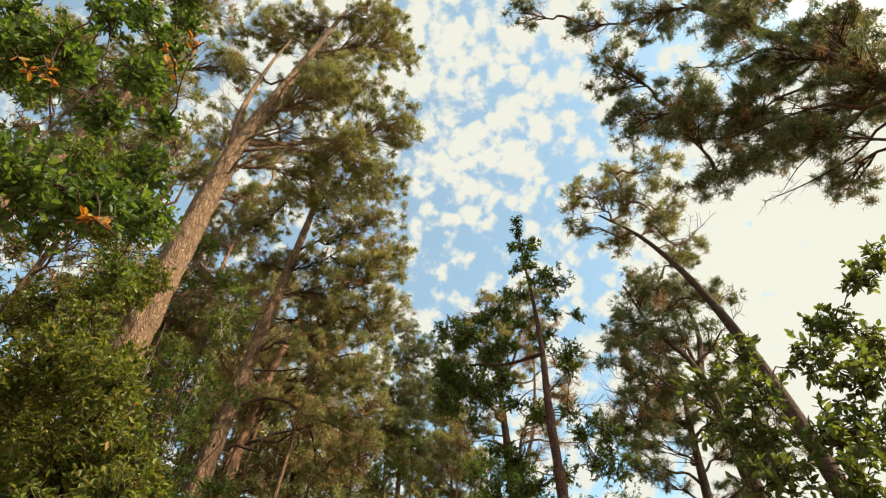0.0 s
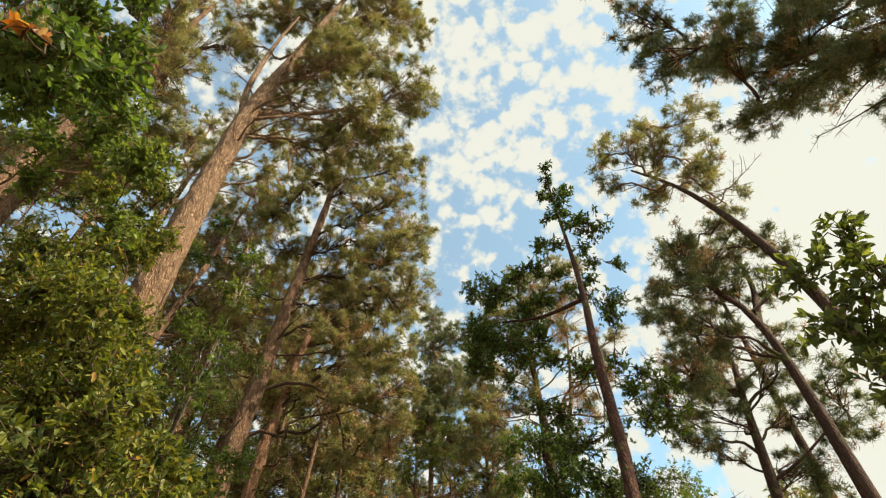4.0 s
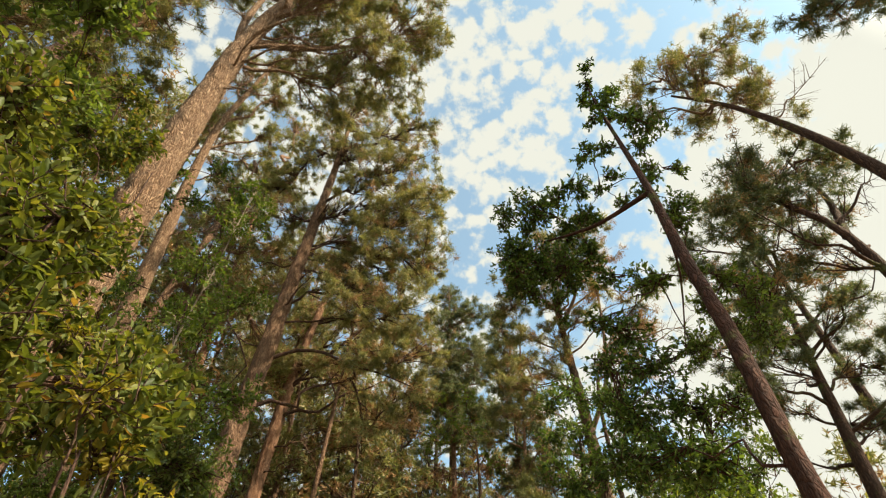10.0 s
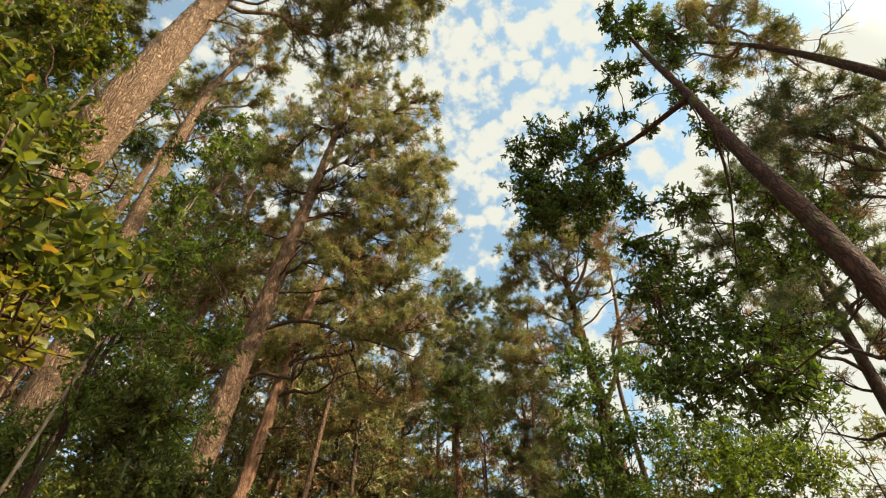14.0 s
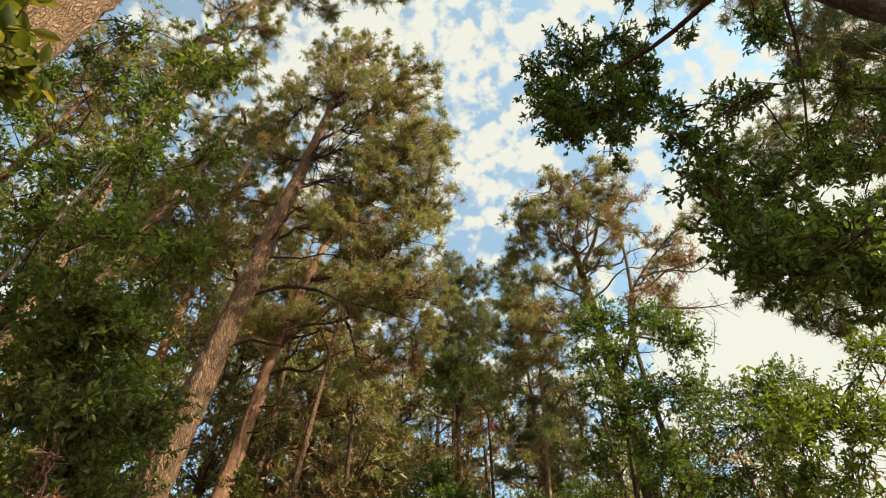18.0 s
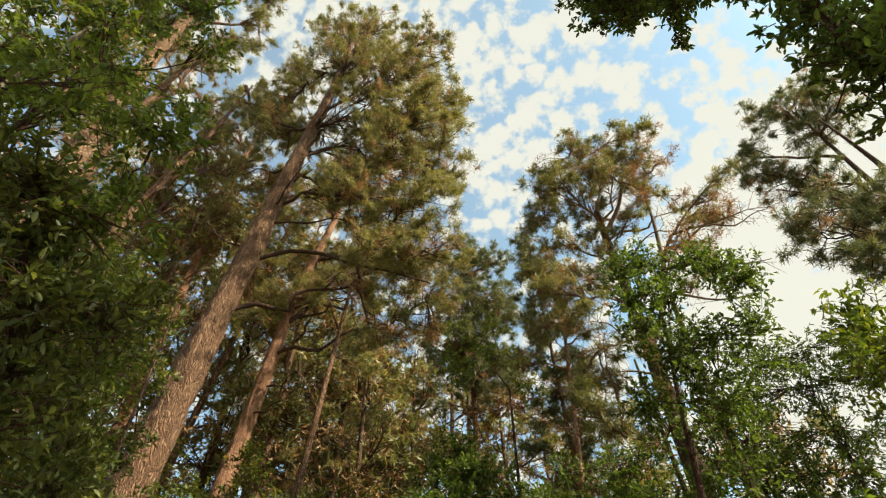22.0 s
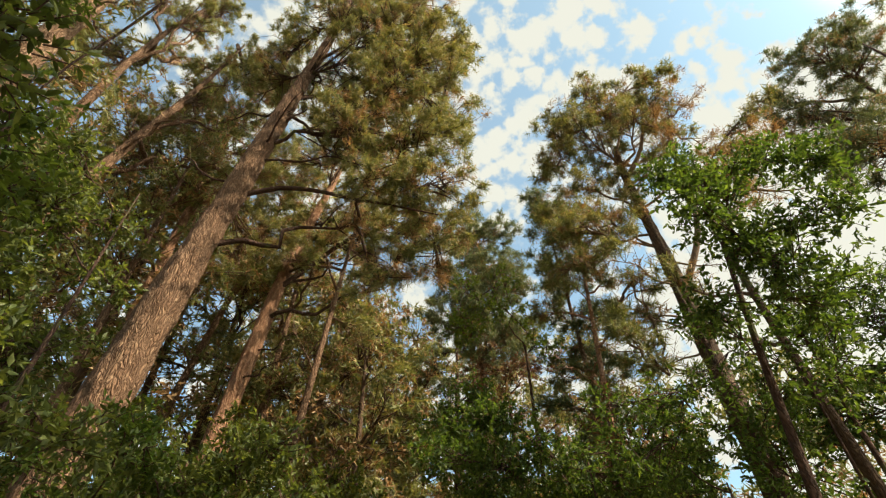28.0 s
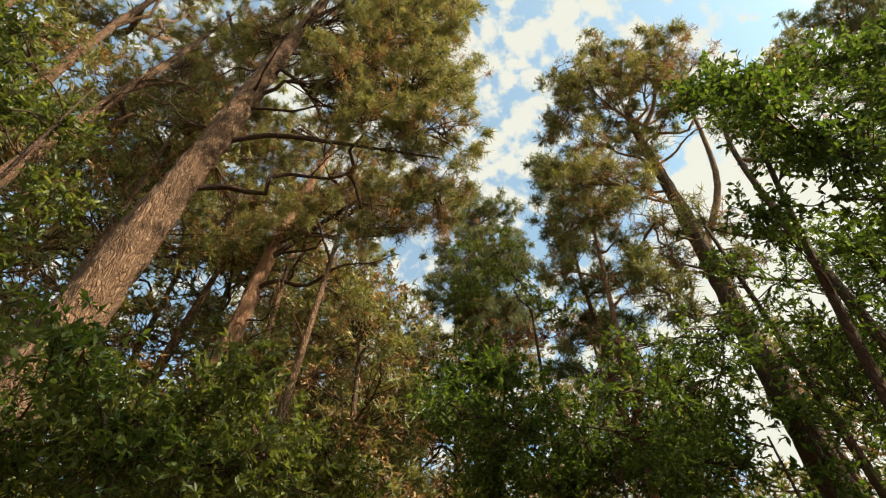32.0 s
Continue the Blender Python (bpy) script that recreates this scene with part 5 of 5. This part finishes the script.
bank_shrub(-5.0, 2.6, 6.2, bush_clumps(-5.2, 2.8, 6.6, 1.0, 12, 2.0, 0.65), "dense shrub with brownish green leaves", thick=2200, plain=True)
bank_shrub(-6.6, 6.6, 5.6, bush_clumps(-6.6, 6.6, 6.0, 1.1, 12, 2.0, 0.65), "dense shrub with brownish green leaves", thick=2200, plain=True)
leafy("sapling", [(-4.90, 8.05, -0.30), (-4.41, 8.05, 5.80), (-4.31, 8.05, 6.71), (-4.19, 8.05, 8.52)], 0.022, 0.006,
      [(-4.16, 8.05, 8.77, 0.28, 8.3), (-4.01, 8.15, 8.32, 0.30, 7.8), (-4.36, 8.05, 8.02, 0.32, 7.5), (-4.06, 7.95, 7.52, 0.34, 7.0), (-4.41, 8.15, 7.02, 0.36, 6.5), (-4.11, 8.05, 6.42, 0.36, 5.9), (-4.46, 8.15, 5.82, 0.36, 5.3)],
      "thin pale-stemmed sapling with bright green leaves", LIGHT_LEAF, DEADWOOD, (0.075, 0.42), 1700, "tree")

canopy = [(-5.6, 2.6, 8.7, 0.3), (-4.5, 2.6, 7.8, 0.3), (-4.4, 2.6, 8.9, 0.3), (-3.6, 2.6, 9.2, 0.3), (-3.4, 2.6, 6.3, 0.3), (-3.2, 2.6, 6.9, 0.3), (-4.6, 2.6, 7.2, 0.3), (-3.7, 2.6, 8.3, 0.3), (-3.6, 2.6, 7.7, 0.3), (-3.9, 2.6, 6.5, 0.3)]
bank_shrub(-4.2, 2.6, 6.4, canopy, "tall overhanging shrub with dark green leaves", foliage=LAUREL, leaf=(0.09, 0.5), thick=3800, spread=0.4)
leaning = [(-8.0, 4.6, 10.9, 0.38), (-6.3, 4.6, 8.4, 0.38), (-5.8, 4.6, 8.8, 0.38), (-4.7, 4.6, 7.4, 0.38), (-5.2, 4.6, 7.1, 0.38), (-4.4, 4.6, 7.7, 0.38), (-4.0, 4.6, 6.7, 0.38), (-4.4, 4.6, 6.4, 0.38), (-5.4, 4.6, 6.8, 0.38), (-3.8, 4.6, 6.8, 0.38)]
bank_shrub(-5.2, 4.7, 6.6, leaning, "tall shrub with dark broad leaves", foliage=SAPLING_AND_LIT_LAUREL, leaf=(0.08, 0.5), thick=3600)
reaching = [(-7.0, 6.2, 9.4, 0.4), (-5.7, 6.2, 8.2, 0.4), (-5.6, 6.2, 7.2, 0.4), (-5.6, 6.2, 9.0, 0.4), (-4.9, 6.2, 7.1, 0.4), (-4.9, 6.2, 5.9, 0.4), (-4.8, 6.2, 7.5, 0.4), (-6.6, 6.2, 9.9, 0.4), (-4.6, 6.2, 5.1, 0.4), (-4.2, 6.2, 5.2, 0.4)]
bank_shrub(-6.0, 6.2, 7.4, reaching, "tall shrub with dark broad leaves", foliage=SHRUB, leaf=(0.08, 0.5), thick=3600)
screen = [(-7.3, 9.5, 8.6, 0.42), (-6.2, 9.5, 7.9, 0.42), (-5.9, 9.5, 8.4, 0.42), (-5.0, 9.5, 7.7, 0.42), (-4.57, 8.79, 4.98, 0.3), (-4.01, 8.79, 4.77, 0.3), (-3.73, 8.79, 4.98, 0.3), (-4.08, 8.79, 4.14, 0.3), (-4.6, 9.5, 4.5, 0.42), (-4.4, 9.5, 3.9, 0.42)]
bank_shrub(-7.0, 9.6, 8.6, screen, "tall thicket of small green leaves", foliage=SAPLING_AND_LIT_LAUREL, leaf=(0.08, 0.42), thick=2400, plain=True)
toe = [(-5.05, 10.3, 3.8, 0.38), (-4.75, 10.3, 3.8, 0.38), (-4.75, 10.3, 3.4, 0.38), (-4.75, 10.3, 3.4, 0.38), (-4.55, 10.3, 3, 0.38), (-4.55, 10.3, 2.9, 0.38), (-4.65, 10.3, 2.7, 0.38), (-4.45, 10.3, 2.7, 0.38), (-5.35, 10.3, 4.3, 0.38), (-5.05, 10.3, 4.2, 0.38), (-4.55, 10.3, 3.2, 0.38), (-4.35, 10.3, 2.7, 0.38)]
bank_shrub(-4.6, 10.3, 3.6, toe, "dense evergreen shrub with pale green leaves", foliage=EVERGREEN, leaf=(0.075, 0.42), thick=3200, plain=True)

hedge = [(-6.2, 12.6, 4.1, 0.38), (-5.8, 12.6, 3.6, 0.38), (-5.6, 12.6, 3.2, 0.38), (-5.4, 12.6, 3.2, 0.38), (-4.7, 12.6, 3.4, 0.38), (-4.6, 12.6, 3.6, 0.38), (-4.6, 12.6, 3.1, 0.38), (-4.3, 12.6, 3.2, 0.38), (-10.3, 9.2, 12.3, 0.42), (-9.5, 9.2, 12.4, 0.42), (-8.3, 9.2, 11.8, 0.42), (-7.6, 9.2, 12.2, 0.42), (-8.7, 9.2, 10, 0.42), (-7.7, 9.2, 9.8, 0.42), (-6.9, 9.2, 10.1, 0.42), (-6.3, 9.2, 10.4, 0.42), (-7.7, 9.2, 8, 0.42), (-6.9, 9.2, 7.7, 0.42), (-6.3, 9.2, 11.8, 0.42), (-5.2, 9.2, 10.1, 0.42)]
bank_shrub(-7.6, 9.3, 9.4, hedge, "tall thicket of small green leaves", foliage=LAUREL, leaf=(0.08, 0.42), thick=3000, plain=True)
bank_shrub(-3.0, 5.2, 3.4, [(-3.30, 5.6, 3.75, 0.16), (-3.15, 5.6, 3.49, 0.14), (-2.78, 5.6, 3.04, 0.17), (-2.68, 5.6, 2.79, 0.18), (-2.58, 5.6, 2.81, 0.13), (-2.51, 5.6, 2.43, 0.12), (-2.79, 5.6, 3.10, 0.1)], "small shrub with yellowing leaves", foliage=YELLOW, leaf=(0.05, 0.5), thick=4000, spread=0.1)
bank_shrub(-3.6, 7.6, 2.8, [(-3.3, 7.9, 2.7, 0.13), (-3.2, 7.9, 2.7, 0.09), (-3.1, 7.9, 2.4, 0.15), (-3.0, 7.9, 2.4, 0.1)], "withered brown fronds in the shrubs", foliage=DEAD_LEAF, leaf=(0.05, 0.28), thick=4200, spread=0.1)

verge = [(-7.5, 12.0, 7.6, 0.36), (-6.8, 12.0, 6.8, 0.36), (-6.4, 12.0, 5.9, 0.36), (-5.9, 12.0, 5.6, 0.36)]
bank_shrub(-7.4, 12.1, 7.6, verge, "dense evergreen shrub with pale green leaves", foliage=EVERGREEN, leaf=(0.085, 0.42), thick=2300, plain=True)

# ---- undergrowth below the pines ----
for cx, cy, cl in ((1.1, 15.6, [(-0.1, 15.6, 4.9, 0.3), (-0.2, 15.6, 5.2, 0.25), (0.1, 15.6, 4.9, 0.28), (-0.5, 15.6, 5.0, 0.22), (-0.2, 15.6, 4.7, 0.3), (-0.1, 15.6, 5.6, 0.2)]), (-1.0, 19.0, [(-2.0, 19.0, 8.3, 0.5), (-1.3, 19.0, 8.3, 0.45), (-0.6, 19.0, 8.4, 0.45), (-1.6, 19.0, 7.8, 0.5), (-0.9, 19.0, 8.8, 0.4), (-0.2, 19.0, 8.7, 0.4)])):
    leafy("dry_shrub", [(cx, cy, -0.3), (cx, cy, 2), (cx, cy, 4.2)], 0.04, 0.012, cl, "withered red-brown shrub among green bushes", DEAD_LEAF, BARK_DARK_AND_SHADE, (0.08, 0.32), 1900, group="undergrowth", spread=0.3, plain=True)

edge = [(-5.4, 13.4, 4.0, 0.5), (-5.9, 13.4, 3.8, 0.6), (-5.3, 13.4, 3.5, 0.6), (-5.0, 13.4, 3.8, 0.5), (-4.6, 13.4, 3.7, 0.5),
      (-4.7, 13.4, 3.4, 0.6), (-4.3, 13.4, 3.9, 0.5), (-4.1, 13.4, 3.4, 0.6), (-4.3, 13.4, 3.2, 0.6), (-3.9, 13.4, 3.8, 0.4), (-3.7, 13.4, 3.4, 0.5), (-3.8, 13.4, 3.1,
      0.5), (-3.5, 13.4, 3.1, 0.4), (-5.5, 13.4, 3.2, 0.6)]
leafy("undergrowth_shrub", [(-5.0, 13.5, -0.3), (-5.0, 13.5, 2), (-4.9, 13.4, 3.9)], 0.05, 0.015, edge, "dense evergreen shrub at the foot of the big pine", EVERGREEN, BARK_DARK_AND_SHADE, (0.085, 0.42), 2600, group="undergrowth", spread=0.6, plain=True)
hollies = [(-2.5, 16.0, 5.7, 0.55), (-2.0, 16.0, 5.4, 0.55), (-2.5, 16.0, 4.8, 0.55), (-2.0, 16.0, 4.6, 0.55), (-1.5, 16.0, 4.7, 0.55), (-2.1, 16.0, 6.1, 0.55), (-2.2, 16.5, 5.4, 0.6), (-1.7, 16.5, 5.5, 0.5), (-1.2, 16.5, 5.3, 0.6), (-1.9, 16.5, 4.8, 0.7), (-1.4, 16.5, 4.7, 0.7), (-0.8, 16.5, 4.9, 0.6), (-1.0, 16.5, 4.3, 0.7),
      (-0.5, 16.5, 4.6, 0.6), (0.1, 16.5, 4.9, 0.6), (0.8, 16.5, 5.5, 0.5), (0.9, 16.5, 5.0, 0.6), (-0.0, 16.5, 4.3, 0.7), (0.5, 16.5, 4.4, 0.7), (1.0, 16.5, 4.3, 0.6),
      (-2.0, 16.5, 4.3, 0.6), (1.2, 16.5, 4.9, 0.4)]
leafy("undergrowth_shrub", [(-0.4, 16.6, -0.3), (-0.4, 16.6, 2), (-0.4, 16.5, 5)], 0.05, 0.015, hollies, "dark evergreen bushes in the shade", LAUREL, BARK_DARK_AND_SHADE, (0.09, 0.42), 2500, group="undergrowth", spread=0.8, plain=True)
low = ((-8.6, 12.8, 6.4), (-8.4, 15.5, 7.6), (-6.2, 16.4, 6.4), (-9.6, 17.0, 8.6), (-7.4, 17.6, 7.6), (-10.4, 14.2, 8.4), (-5.2, 18.6, 7.4), (-3.6, 17.0, 4.6), (3.6, 15.4, 4.8), (6.6, 13.0, 5.4), (-4.8, 20.5, 6), (-1.8, 21.5, 6.0), (1.6, 21.0, 6.0), (8.2, 12.0, 5.6), (5.6, 10.8, 4.8), (-9.5, 18.0, 6.0), (3.2, 18.4, 5.2), (-0.6, 18.6, 6.2), (1.4, 18.2, 6.0), (-2.4, 19.2, 6.4), (2.6, 16.2, 5.6), (0.3, 20.4, 7.4))
for x, y, top in low:
    leafy("undergrowth_shrub", [(x, y, -0.3), (x, y + 0.1, top * 0.5), (x + 0.1, y, top * 0.75)], 0.04, 0.006, bush_clumps(x, y, top, 1.2, 10, 1.6, 0.7),
          "dark green evergreen undergrowth below the pines", LAUREL if x > -2 else SHRUB, BARK_DARK_AND_SHADE, (0.12, 0.44), 950, group="undergrowth", plain=True)

# ---- far wood ----
def far_pine(height, low, count, radius, label, wood, needles, dry):
    pts = [(0, 0, -0.3), (0.2, 0, height * 0.5), (0.3, 0.1, height)]
    return pine(pts, 0.17, 0.03, crown_clumps(smooth_path(pts), height * low, height, radius, count, size=1.25), label, needles, wood, dry=dry, group="far pines", needle=(0.22, 0.055, 6),
                density=0.5, sides=8, bare=[(height * 0.2 + k, 2.4 * k, 1.8, 0.5, 0.03) for k in range(4)])


kinds = [far_pine(19, 0.48, 14, 2.4, "far pine with a brown trunk and brown-green crown", BARK, NEEDLES, 0.3), far_pine(14, 0.36, 13, 2.2, "far pine with a dark dense crown", BARK_MOSSY, NEEDLES, 0.5),
         far_pine(9, 0.12, 10, 1.9, "low young pine with yellowish needles", BARK, NEEDLES, 0.3)]
beyond = ((-13, 22, 1.1, 0), (-2, 38, 1, 1), (14, 18, 0.9, 2), (-11, 27, 1.05, 0), (-16, 11, 1, 0), (-13, 6.5, 1, 0), (-8, 30, 1, 0), (-6, 36, 1.2, 1), (2, 36, 1, 1), (5, 30, 0.7, 1), (9, 30, 0.6, 1), (-8.6, 25, 0.9, 0), (6.5, 21, 1, 2), (-5.5, 31, 1.25, 1))
behind = ((0.5, 28, 0.9, 1), (3.2, 24, 1.15, 2), (-6.4, 22.6, 1.12, 1), (-5.3, 21.8, 0.95, 1), (-7.8, 27, 1.2, 1), (-5, 27.5, 1.2, 1), (-0.8, 26, 1, 1), (1.4, 23, 0.85, 1), (9, 18, 0.9, 2), (-13, 16.5, 1.2, 1), (-9.8, 16.4, 0.9, 0), (-14.5, 13.5, 1.25, 0), (-8.2, 20.8, 0.95, 0), (-10.2, 21.5, 1.25, 1))
beside = ((-12, 19, 1.3, 1), (-9.3, 23.5, 1, 0), (4.2, 19.5, 0.95, 2), (-16, 17, 1.3, 1), (-4.2, 24.5, 1, 2), (-7, 24.2, 1.15, 2), (-2.2, 27.5, 1.1, 2), (-10.5, 24.8, 1.2, 2), (0.8, 31, 1.2, 2), (-3.4, 33, 1.3, 2), (-8.8, 33, 1.3, 1), (3.8, 27, 1.1, 2), (-12.5, 29, 1.3, 1), (-18, 21, 1.3, 1))
low_ones = ((-6.2, 23.6, 1.2, 2), (-8.4, 22.0, 1.2, 2), (-1.5, 30.0, 1.2, 2))
spots = beyond + behind + beside + low_ones
turned = [Matrix.Translation((x, y, 0)) @ Matrix.Rotation(i * 1.7, 4, "Z") @ Matrix.Diagonal((s, s, s, 1)) for i, (x, y, s, k) in enumerate(spots)]
for i in range(3, len(spots)):
    copy_thing(kinds[spots[i][3]], turned[i])
for k, m in zip(kinds, turned):
    k.matrix_basis = m
